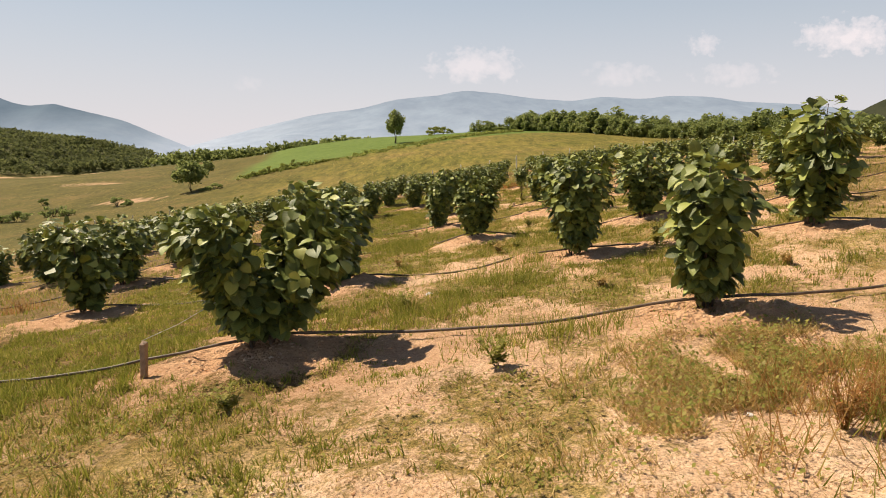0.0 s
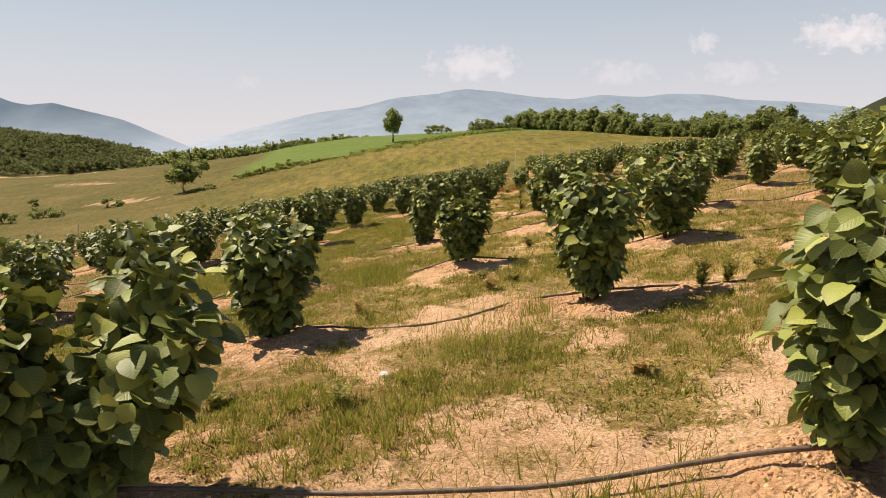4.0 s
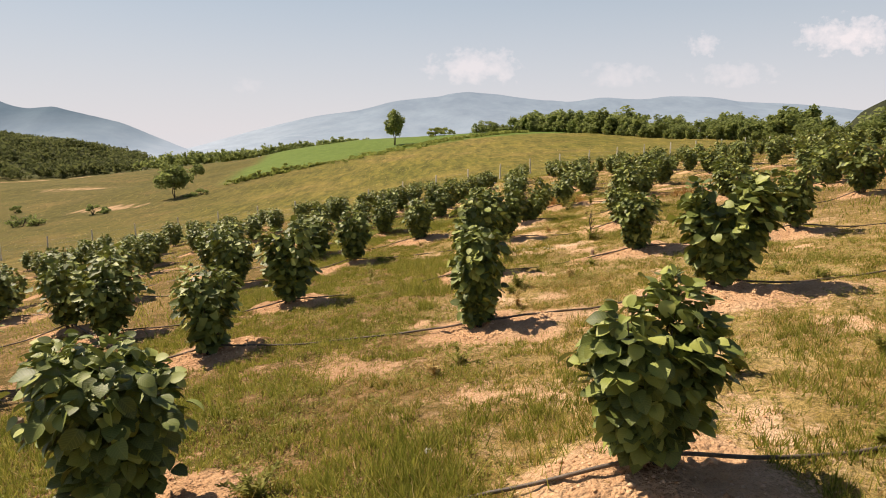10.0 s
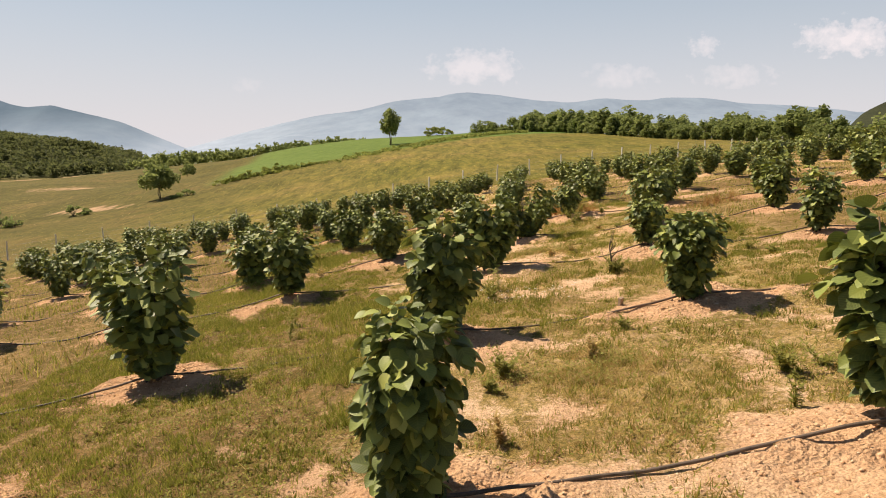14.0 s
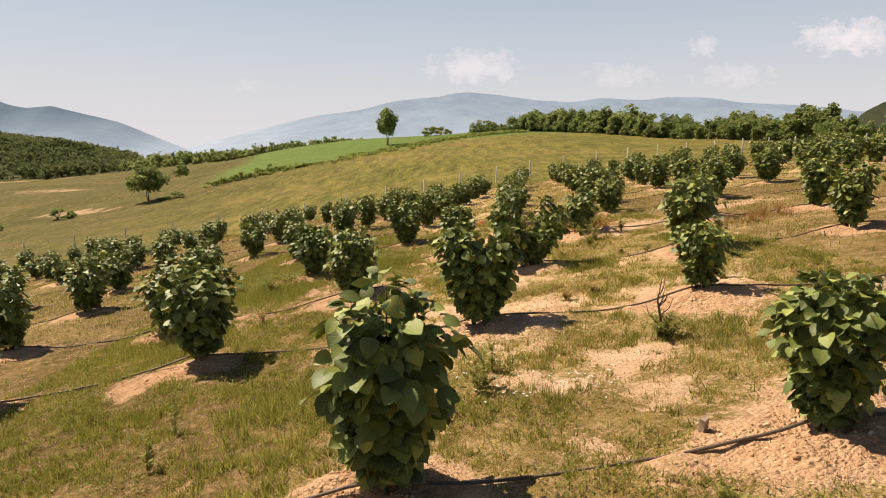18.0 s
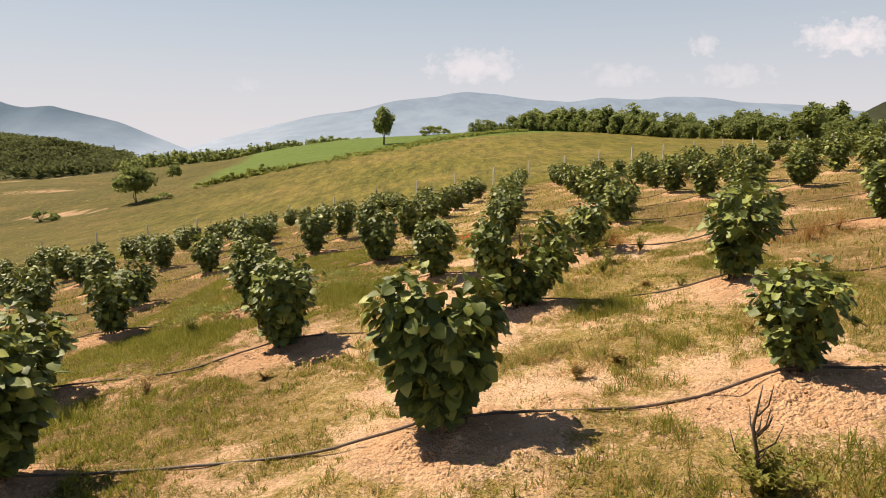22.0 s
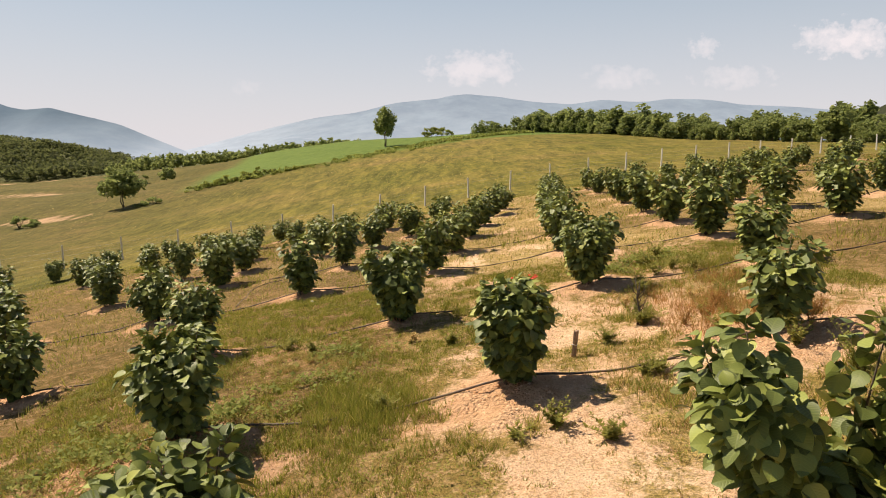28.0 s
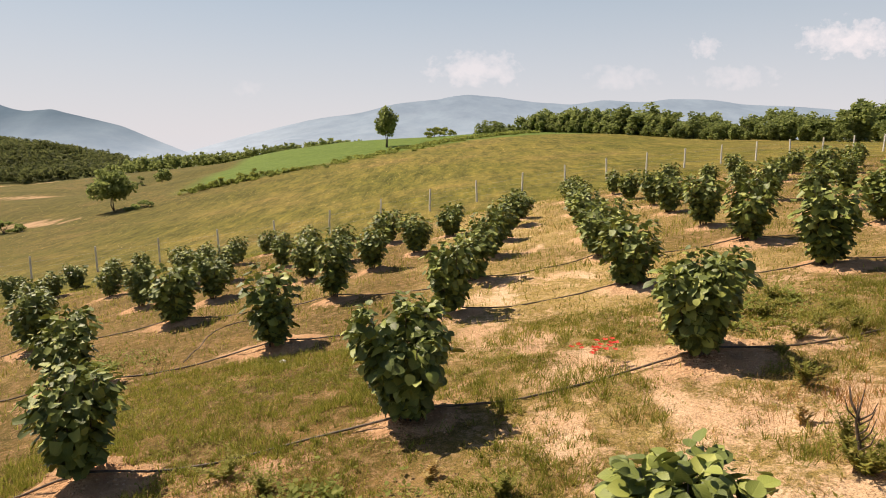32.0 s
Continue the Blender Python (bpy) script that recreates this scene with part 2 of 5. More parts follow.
    h = k.math("ADD", clods, k.math("ADD", k.noise(24, 6, 0.75), k.math("ADD", k.math("MULTIPLY", k.noise(5, 4), 1.5), k.math("MULTIPLY", k.noise(75, 4, 0.7), 0.5))))
    return k.done(k.bsdf(col, 0.95, k.bump(h, 0.85, 0.034), 0.12))


M_GROUND = ground_material()
M_LEAF = leaf_material("hazel_leaf", (0.065, 0.088, 0.024), (0.150, 0.185, 0.044), (0.30, 0.335, 0.070), (0.44, 0.45, 0.11), 0.08, 0.5, True)
M_BARK = plain_material("bark", (0.07, 0.05, 0.035), (0.17, 0.13, 0.09), 30, 0.9, 0.5, 0.004)
M_HOSE = plain_material("dusty_black_polythene", (0.045, 0.034, 0.025), (0.21, 0.155, 0.11), 14, 0.6, 0.2, 0.002, 0.4)
M_WOOD = plain_material("weathered_wood", (0.20, 0.135, 0.09), (0.44, 0.32, 0.22), 20, 0.9, 0.5, 0.004)
M_CONCRETE = plain_material("concrete", (0.60, 0.56, 0.50), (0.80, 0.76, 0.69), 12, 0.9, 0.4, 0.004)
M_WIRE = plain_material("galvanised_wire", (0.22, 0.22, 0.22), (0.36, 0.36, 0.35), 30, 0.5, 0.1, 0.001, 0.5)
M_GRASS = blade_material("green_grass", [(0.18, (0.11, 0.14, 0.018)), (0.5, (0.255, 0.265, 0.042)), (0.82, (0.50, 0.42, 0.105))], 0.5)
M_STRAW = blade_material("dry_grass", [(0.18, (0.27, 0.175, 0.050)), (0.5, (0.48, 0.34, 0.12)), (0.82, (0.74, 0.57, 0.27))], 0.4)
M_MEADOW = blade_material("meadow_grass", [(0.15, (0.20, 0.205, 0.038)), (0.5, (0.30, 0.265, 0.065)), (0.85, (0.44, 0.34, 0.13))], 0.6)
M_WEED = leaf_material("weed_leaf", (0.17, 0.19, 0.034), (0.28, 0.28, 0.055), (0.38, 0.35, 0.085), (0.46, 0.38, 0.14), 0.45, 0.75)
M_CROWN = leaf_material("woodland_leaf", (0.135, 0.175, 0.055), (0.225, 0.275, 0.085), (0.32, 0.355, 0.115), (0.38, 0.40, 0.15), 0.5, 0.8)
M_WOODS = leaf_material("scrub_oak_leaf", (0.085, 0.102, 0.040), (0.128, 0.148, 0.052), (0.175, 0.190, 0.068), (0.22, 0.22, 0.085), 0.5, 0.85)
M_CORD = plain_material("white_cord", (0.62, 0.60, 0.55), (0.78, 0.76, 0.70), 40, 0.8, 0.2, 0.001)
M_BRACKEN = leaf_material("bracken_leaf", (0.17, 0.21, 0.045), (0.26, 0.30, 0.065), (0.34, 0.36, 0.09), (0.40, 0.38, 0.12), 0.5, 0.8)
def clod_material():
    k = Nodes("soil_clods")
    rnd = k.n("NewGeometry").outputs["Random Per Island"]
    col = k.ramp(k.math("ADD", k.math("MULTIPLY", rnd, 0.8), k.math("MULTIPLY", k.noise(3, 4), 0.3)), (0.15, (0.50, 0.27, 0.13)), (0.55, (0.70, 0.44, 0.25)), (0.95, (0.82, 0.59, 0.38)))
    return k.done(k.bsdf(col, 0.95, k.bump(k.noise(90, 4), 0.6, 0.01), 0.12))


M_CLOD = clod_material()
M_STONE = plain_material("pale_stone", (0.50, 0.47, 0.42), (0.75, 0.72, 0.66), 14, 0.85, 0.4, 0.006)
M_POPPY = plain_material("poppy_petal", (0.55, 0.03, 0.015), (0.72, 0.06, 0.025), 40, 0.6, 0.1, 0.002)
M_DAISY = plain_material("white_petal", (0.70, 0.69, 0.62), (0.82, 0.81, 0.75), 40, 0.6, 0.1, 0.002)
M_RUST = blade_material("rusty_dock", [(0.2, (0.30, 0.13, 0.04)), (0.5, (0.44, 0.23, 0.075)), (0.85, (0.50, 0.36, 0.12))])


def painted_haze_material(name, tone, glow, strength, low, high, clear, lost):
    """Far ridges with kilometres of haze painted as emission, paler towards the valley floor."""
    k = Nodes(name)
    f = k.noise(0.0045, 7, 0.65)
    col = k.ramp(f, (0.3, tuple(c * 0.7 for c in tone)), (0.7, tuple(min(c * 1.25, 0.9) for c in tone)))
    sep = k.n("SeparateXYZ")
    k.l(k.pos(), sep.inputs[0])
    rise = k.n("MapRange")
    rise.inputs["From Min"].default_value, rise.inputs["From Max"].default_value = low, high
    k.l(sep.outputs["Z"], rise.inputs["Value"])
    # haze put into the emission colour, palest at the foot
    haze_glow = k.mix(rise.outputs[0], (0.36, 0.42, 0.49), glow)
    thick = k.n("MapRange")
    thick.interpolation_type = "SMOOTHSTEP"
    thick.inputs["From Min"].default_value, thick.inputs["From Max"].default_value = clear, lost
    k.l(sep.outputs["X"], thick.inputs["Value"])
    # one end of the ridge blends into a painted pale haze
    haze_glow = k.mix(thick.outputs[0], haze_glow, (0.58, 0.63, 0.70))
    haze_glow = k.mix(1.0, haze_glow, k.ramp(k.noise(0.007, 8, 0.68), (0.36, (0.86, 0.88, 0.91)), (0.64, (1.08, 1.06, 1.04))), "MULTIPLY")
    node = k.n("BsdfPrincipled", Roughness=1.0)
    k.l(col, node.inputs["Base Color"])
    k.l(haze_glow, node.inputs["Emission Color"])
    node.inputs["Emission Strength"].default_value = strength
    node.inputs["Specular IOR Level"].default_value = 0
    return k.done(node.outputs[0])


# ---- small building kit ----
def mesh_from(name, verts, faces, material, smooth=True):
    me = bpy.data.meshes.new(name)
    me.from_pydata(verts, [], faces)
    me.materials.append(material)
    if smooth:
        me.polygons.foreach_set("use_smooth", [True] * len(me.polygons))
    me.update()
    return me


def fast_mesh(name, verts, faces, material, smooth=False):
    """Many alike polygons at once: verts (n, 3), faces (m, k) with k corners each."""
    me = bpy.data.meshes.new(name)
    verts, faces = np.asarray(verts, np.float32), np.asarray(faces, np.int32)
    me.vertices.add(len(verts))
    me.vertices.foreach_set("co", verts.ravel())
    me.loops.add(faces.size)
    me.loops.foreach_set("vertex_index", faces.ravel())
    me.polygons.add(len(faces))
    me.polygons.foreach_set("loop_start", np.arange(len(faces), dtype=np.int32) * faces.shape[1])
    me.polygons.foreach_set("loop_total", np.full(len(faces), faces.shape[1], np.int32))
    if smooth:
        me.polygons.foreach_set("use_smooth", np.ones(len(faces), bool))
    me.materials.append(material)
    me.update(calc_edges=True)
    me.validate()
    return me


def part(name, me, parent, label=""):
    ob = new(name, me)
    ob.parent = parent
    return tagged(ob, label) if label else ob


def tube(points, radii, sides=6, cap=True):
    """Verts and faces of a tapered tube along points."""
    verts, faces = [], []
    n = len(points)
    for i, (p, r) in enumerate(zip(points, radii)):
        p = Vector(p)
        d = (Vector(points[min(i + 1, n - 1)]) - Vector(points[max(i - 1, 0)])).normalized()
        a = d.orthogonal().normalized()
        b = d.cross(a)
        for s in range(sides):
            th = 2 * math.pi * s / sides
            verts.append(p + (a * math.cos(th) + b * math.sin(th)) * r)
    for i in range(n - 1):
        for s in range(sides):
            u = i * sides + s
            v = i * sides + (s + 1) % sides
            faces.append((u, v, v + sides, u + sides))
    if cap:
        faces.append(tuple(range(sides))[::-1])
        faces.append(tuple(range((n - 1) * sides, n * sides)))
    return verts, faces


def merge(chunks):
    verts, faces = [], []
    for v, f in chunks:
        o = len(verts)
        verts += list(v)
        faces += [tuple(i + o for i in g) for g in f]
    return verts, faces


# ---- lie of the land ----
rng = np.random.default_rng(7)
LAT = rng.random((256, 256))


def value_noise(x, y, scale):
    u, v = np.asarray(x) / scale + 131.3, np.asarray(y) / scale + 77.7
    i, j = np.floor(u).astype(int), np.floor(v).astype(int)
    a, b = u - i, v - j
    a, b = a * a * (3 - 2 * a), b * b * (3 - 2 * b)
    g = lambda p, q: LAT[p % 256, q % 256]
    return (g(i, j) * (1 - a) + g(i + 1, j) * a) * (1 - b) + (g(i, j + 1) * (1 - a) + g(i + 1, j + 1) * a) * b - 0.5


def fbm(x, y, scale, octaves=4):
    return sum(value_noise(x, y, scale / 2**o) / 1.9**o for o in range(octaves))


def step(a, b, v):
    s = np.clip((np.asarray(v, float) - a) / (b - a), 0, 1)
    return s * s * (3 - 2 * s)


def orchard_plane(x, y):
    """The planted slope: it falls to the left and, gently, ahead."""
    u, v = np.clip(x, -24, 34), np.clip(y, -8, 74)
    z = 0.6947 + 0.11766 * u - 0.06 * v - 0.001455 * u * u + 0.00161 * u * v + 0.000342 * v * v
    return z - 0.00001984 * u * v * v + 0.00000438 * u * u * v + 0.03 * (np.asarray(x) - u)


def edge_y(x):
    """Where the planted ground ends."""
    return 60.5 + 0.47 * np.asarray(x)


def planted_to(x):
    """The last bushes stand no farther than this."""
    return 57.5 + 0.12 * x if x < 0 else 58.8 + 0.3 * x


def fence_y(x):
    return 70.2 + 0.315 * np.asarray(x)


# hill beyond the fence, as a smooth sheet through its main heights
HILL = np.array([
    (-16, 58, -4.6), (-10.8, 66.8, -4.3), (-4.3, 68.8, -3.1), (2.3, 71, -2.0), (8.8, 73, -1.0), (15.3, 75, -0.15), (21.8, 77, 0.45), (33, 80, 1.1), (-40, 45, -7.5), (-24, 5, -3.8), (0, 0, 0.6), (34, 20, 1.8),
    (-54, 104, -8.4), (-46, 114, -6.8), (6, 112, 0.5), (-11, 155, 1.6), (24, 186, 5.2), (50, 140, 3.0), (62, 100, 2.2), (70, 60, 2.4),
    (-52, 150, -4.4), (-40, 185, 0.6), (-63.6, 169, -7.2), (-77, 202, -5.0), (-56, 187, -2.7), (-92, 160, -7.9), (-145, 230, -9.8), (-178, 300, 0.2), (-159, 294, -0.4), (-235, 330, 6.5), (-110, 290, -11.0), (-95, 238, -6.0),
    (-146, 300, -6.5), (-40, 240, -1.5), (30, 240, 3.0), (100, 180, 2.0), (-110, 80, -13.0), (0, 300, -6.0)], float)


def tps_kernel(a, b):
    d2 = (a[:, None, 0] - b[None, :, 0]) ** 2 + (a[:, None, 1] - b[None, :, 1]) ** 2
    return 0.5 * d2 * np.log(d2 + 1e-9)


n_h = len(HILL)
tps_a = np.zeros((n_h + 3, n_h + 3))
tps_a[:n_h, :n_h] = tps_kernel(HILL, HILL) + np.eye(n_h) * 4.0
tps_a[:n_h, n_h:] = np.c_[np.ones(n_h), HILL[:, :2]]
tps_a[n_h:, :n_h] = tps_a[:n_h, n_h:].T
TPS = np.linalg.solve(tps_a, np.r_[HILL[:, 2], 0, 0, 0])


def hill(x, y):
    shape = np.shape(x)
    q = np.c_[np.clip(np.ravel(x), -260, 130), np.clip(np.ravel(y), -20, 330)]
    z = np.concatenate([tps_kernel(c, HILL) @ TPS[:n_h] for c in np.array_split(q, max(1, len(q) // 20000))])
    return (z + np.c_[np.ones(len(q)), q] @ TPS[n_h:]).reshape(shape)


def land(x, y):
    """Height of the smooth ground."""
    x, y = np.asarray(x, float), np.asarray(y, float)
    w = np.maximum(step(-6, 8, y - edge_y(x)), np.maximum(step(-22, -40, x), step(32, 60, x)))
    z = orchard_plane(x, y) * (1 - w) + hill(x, y) * w
    out = np.maximum(np.maximum(np.abs(x + 60) - 200, y - 300), -y - 30)
    drop = step(0, 500, out)
    return z * (1 - drop) - 70 * drop


# ---- hazel bushes: the planting plan ----
BUSHES = []   # x, y, height, form
ROWS = []


def row(y_mid, places, left=0, right=0):
    """One planted row, left to right: (x, offset along y, height, form); left and right: how many more follow at the usual spacing."""
    got = [(x, y_mid + dy, h, form) for x, dy, h, form in places]
    for side, count in ((-1, left), (1, right)):
        x, y = got[0 if side < 0 else -1][:2]
        for i in range(count):
            x += side * random.uniform(2.8, 3.2)
            y = y_mid + random.uniform(-0.25, 0.25) + (0.05 if x < 0 else 0.03) * x
            if y > planted_to(x):
                break
            b = (x, y, random.uniform(1.1, 1.55), random.choice("aabbcd"))
            got.insert(0, b) if side < 0 else got.append(b)
    ROWS.append(got)
    BUSHES.extend(got)


row(4.55, [(-1.42, 0.25, 1.30, "w"), (2.12, -0.1, 1.14, "s")], 2, 3)
row(8.15, [(-5.0, 0.3, 1.3, "a"), (-1.34, 0, 1.28, "a"), (1.92, 0.05, 1.3, "a"), (5.1, 0, 1.62, "t")], 3, 5)
row(11.3, [(-6.15, 0.5, 1.35, "b"), (-2.4, 0.15, 1.16, "b"), (0.7, -0.15, 1.12, "v"), (3.9, 0.2, 1.3, "b")], 4, 7)
row(15.2, [(-6.5, 0, 1.4, "b"), (-3.4, 0.5, 1.15, "c"), (0, 0, 1.22, "t"), (2.97, 0.15, 1.46, "v"), (5.8, 0.1, 1.15, "a")], 5, 8)
row(18.8, [(-7.4, 0.5, 1.38, "a"), (-5.85, -1.0, 1.4, "b"), (-3.1, -0.1, 1.45, "v"), (0.2, 0.15, 1.42, "t"), (3.1, 0.25, 1.06, "c"), (5.85, 0.1, 1.12, "a")], 5, 9)
row(22.9, [(-5.3, -0.6, 1.45, "b"), (-2.6, 0.1, 1.33, "a"), (1.04, 0, 1.45, "v"), (3.88, 0.1, 0.9, "c"), (6.7, -0.3, 1.05, "a")], 6, 9)
row(26.4, [(-4.0, -1.0, 1.3, "b"), (-1.1, 0.0, 1.22, "b"), (2.17, 0.35, 1.32, "w"), (5.08, 0.2, 1.3, "b"), (8.0, 0, 1.2, "a")], 6, 9)
row(29.9, [(-4.9, -0.8, 1.15, "a"), (-2.42, -0.2, 1.12, "b"), (0.92, 0.05, 1.16, "c"), (4.02, 0.65, 1.12, "a"), (6.9, 0.6, 1.1, "b"), (9.6, 0.2, 1.2, "a")], 6, 8)
row(33.6, [(-6.05, -1.2, 1.2, "a"), (-3.66, -0.35, 1.12, "c"), (-0.48, 0.1, 1.25, "b"), (2.7, 0.65, 1.25, "b"), (5.75, 0.9, 1.25, "a"), (9.08, 1.2, 1.3, "b")], 5, 7)
row(37.7, [(-9.2, -0.9, 1.25, "a"), (-6.1, -0.6, 1.25, "b"), (-2.97, 0.0, 1.32, "t"), (0.02, 0.45, 1.3, "a"), (3.17, 0.7, 1.25, "b"), (6.35, 0.2, 1.35, "b"), (9.5, 0.45, 1.4, "a"), (12.4, 0.2, 1.25, "b")], 5, 7)
row(41.2, [(-9.3, -0.2, 1.3, "a"), (-6.2, 0.2, 1.4, "b"), (-2.55, 0.0, 1.3, "t"), (0.52, -0.2, 1.25, "b"), (3.5, 0.4, 1.3, "b"), (6.55, -0.1, 1.4, "b"), (9.53, -0.15, 1.35, "a"), (12.8, 0.2, 1.2, "b")], 5, 7)
row(44.5, [(-11.4, 0.1, 1.2, "b"), (-8.7, 0.3, 1.35, "a"), (-6.3, -0.6, 1.3, "b"), (-3.9, 0.3, 1.3, "b"), (-2.1, 0.2, 1.3, "b"), (1.1, -0.5, 1.3, "b"), (3.95, 0.3, 1.3, "b"), (6.85, -0.4, 1.4, "b"), (10.0, -0.1, 1.35, "a")], 4, 8)
row(47.7, [(-14.2, 0.6, 1.2, "b"), (-11.6, 0.9, 1.2, "a"), (-8.6, 0.4, 1.2, "b"), (-7.1, -0.5, 1.2, "a"), (-5.6, 0.8, 1.25, "d"), (-3.4, -0.1, 1.25, "b"), (-0.95, -0.8, 1.3, "b"), (1.75, -0.9, 1.25, "b"), (4.45, 0.3, 1.3, "b"), (7.3, 0.3, 1.4, "b"), (10.6, 0.3, 1.35, "b"), (12.7, -0.3, 1.2, "a")], 4, 8)
row(51.1, [(-16.0, 1.2, 1.2, "b"), (-13.2, 0.8, 1.2, "a"), (-10.6, 0.9, 1.15, "b"), (-8.2, 0.5, 1.1, "b"), (-5.3, 0.2, 1.2, "b"), (-2.2, -0.3, 1.3, "b"), (0.2, -0.8, 1.3, "b"), (2.35, -0.9, 1.3, "b"), (5.0, 0.2, 1.3, "b"), (7.75, -0.2, 1.35, "b"), (11.3, 0.3, 1.2, "a")], 3, 8)
row(54.3, [(-19.0, -0.2, 1.2, "a"), (-16.4, 0.3, 1.2, "b"), (-13.6, 0.7, 1.15, "a"), (-10.9, 1.2, 1.1, "b"), (-7.9, 0.7, 1.1, "b"), (3.0, -1.8, 1.3, "b"), (5.55, 0.3, 1.3, "b"), (8.0, 0.4, 1.3, "b"), (11.4, 0.3, 1.2, "a")], 2, 6)
row(57.6, [(5.9, 0.0, 1.2, "b"), (8.15, 0.2, 1.25, "a"), (11.0, 0.6, 1.2, "b")], 0, 5)

BUSH_XY = np.array([b[:2] for b in BUSHES])


def mound(x, y):
    """1 at the foot of a bush, 0 away from it: the hoed, bare ring of soil."""
    x, y = np.asarray(x, float), np.asarray(y, float)
    out = np.zeros(x.shape)
    warp = np.clip(1 + 1.5 * fbm(x + 3, y, 1.1, 4), 0.35, 2.6)
    for bx, by in BUSH_XY:
        s = 0.86 if by < 31 else 0.66
        d = ((x - bx - 0.05) / (0.95 * s)) ** 2 + ((y - by + 0.16) / (0.78 * s)) ** 2
        d = d * warp
        np.maximum(out, np.exp(-1.1 * d * d), out=out)
    return out


def bareness(x, y, m=None):
    """How bare of grass the soil lies, 0 to 1."""
    m = mound(x, y) if m is None else m
    lean = -0.06 + np.clip(0.10 * np.asarray(x), -0.46, 0.12 - 0.16 * step(4.5, 8, x)) + 0.26 * step(5.8, 3.6, y) - 0.20 * step(34, 40, y) - 0.16 * np.exp(-((np.asarray(x) - 3.9) ** 2) / 3 - (np.asarray(y) - 30.5) ** 2 / 6) + 0.26 * np.exp(-((np.asarray(x) - 1.2) ** 2) / 5 - (np.asarray(y) - 28) ** 2 / 7)
    xx, yy = np.asarray(x, float), np.asarray(y, float)
    lean = lean - 0.5 * np.exp(-((xx - 2.2) ** 2) / 0.9 - (yy - 2.5) ** 2 / 0.8) + 0.45 * np.exp(-((xx + 4.6) ** 2) / 1.6 - (yy - 12.4) ** 2 / 1.2) - 0.10 * step(5, 8, xx)
    patch = 0.85 * step(-0.08, 0.50, 0.75 * fbm(x, y, 0.6, 4) + 0.55 * fbm(x + 20, y, 1.9, 3) + 0.5 * fbm(x + 40, y, 7, 2) + lean)
    return np.clip(np.maximum(m * 1.15 + 0.5 * fbm(x, y, 0.7, 3) * (m > 0.15), patch * 0.95), 0, 1)


def lushness(x, y):
    """Greener, thicker grass down the slope and in damp patches."""
    x, y = np.asarray(x, float), np.asarray(y, float)
    return np.clip(1.0 * step(0.9, -1.9, x) * step(1, 7, y) + 0.6 * step(4, 7.5, x) + 0.9 * fbm(x + 60, y, 3.5, 3) + 0.12 - 0.7 * np.exp(-((x + 4.6) ** 2) / 2 - (y - 12.4) ** 2 / 1.6), 0, 1)


def ground_height(x, y, m=None):
    m = mound(x, y) if m is None else m
    x, y = np.asarray(x, float), np.asarray(y, float)
    rough = 0.05 * fbm(x, y, 1.7, 4) + 0.05 * fbm(x + 5, y, 0.38, 3) + m * (0.07 + 0.10 * fbm(x + 9, y, 0.26, 4)) + 0.05 * np.abs(fbm(x, y + 7, 0.5, 3)) * step(40, 30, y)
    near = step(90, 60, y) * step(60, 30, np.abs(x))
    swell = 0.5 * fbm(x, y, 22, 4) * step(14, 35, y - edge_y(x)) * step(330, 200, y)
    return land(x, y) + rough * near + swell


def ground_at(x, y):
    return float(ground_height(np.array([float(x)]), np.array([float(y)]))[0])


# ---- ground sheet ----
def graded(dense_a, dense_b, fine, lo, hi, growth):
    """Grid lines: evenly fine between a and b, growing ever wider outside."""
    mid = list(np.arange(dense_a, dense_b, fine))
    for end, side, line in ((hi, 1, mid), (lo, -1, mid)):
        gap, at = fine, (line[-1] if side > 0 else line[0])
        while at * side < end * side:
            gap *= growth
            at += side * gap
            line.append(at) if side > 0 else line.insert(0, at)
    return np.array(mid)


gx = graded(-4.2, 5.4, 0.072, -4600, 4600, 1.05)
gy = graded(1.2, 34.5, 0.075, -600, 4800, 1.033)
GX, GY = np.meshgrid(gx, gy)
GM = mound(GX.ravel(), GY.ravel()).reshape(GX.shape)
GZ = ground_height(GX, GY, GM)
nx, ny = len(gx), len(gy)
idx = np.arange(nx * ny).reshape(ny, nx)
quads = np.stack([idx[:-1, :-1], idx[:-1, 1:], idx[1:, 1:], idx[1:, :-1]], -1).reshape(-1, 4)
me = fast_mesh("ground", np.stack([GX, GY, GZ], -1).reshape(-1, 3), quads, M_GROUND, True)
cover = np.ones((nx * ny, 4), np.float32)
cover[:, 0] = bareness(GX, GY, GM).ravel()
# the sown field lies over the left shoulder of the hill
line = GY - 123 - 0.67 * (GX + 38) + 2.0 * fbm(GX, GY, 12, 3)
crop = step(-1, 2.5, line) * step(-2, 2, GX + 42 + 0.15 * (GY - 132)) * step(260, 245, GY)
cover[:, 1] = crop.ravel()
# in the meadow: a dirt track at the foot of the woods and worn red patches
trackline = np.abs(GY - 221 - 0.20 * (GX + 150) - 8 * np.sin(GX * 0.05))
worn = np.maximum(step(4.0, 1.0, trackline) * step(-70, -85, GX), 0.85 * np.exp(-((GX + 55) / 9) ** 2 - ((GY - 109) / 5) ** 2))
worn = np.maximum(worn, 0.75 * np.exp(-((GX + 82) / 16) ** 2 - ((GY - 150) / 8) ** 2))
worn = np.maximum(worn, 0.6 * np.exp(-((GX - 26) / 10) ** 2 - ((GY - 180) / 5) ** 2))
beyond = GY > edge_y(GX)
cover[:, 0] = np.where(beyond, worn, cover[:, 0].reshape(GX.shape)).ravel()
wood = step(-4, 6, GY - 226 - 0.20 * (GX + 150)) * step(-84, -94, GX)
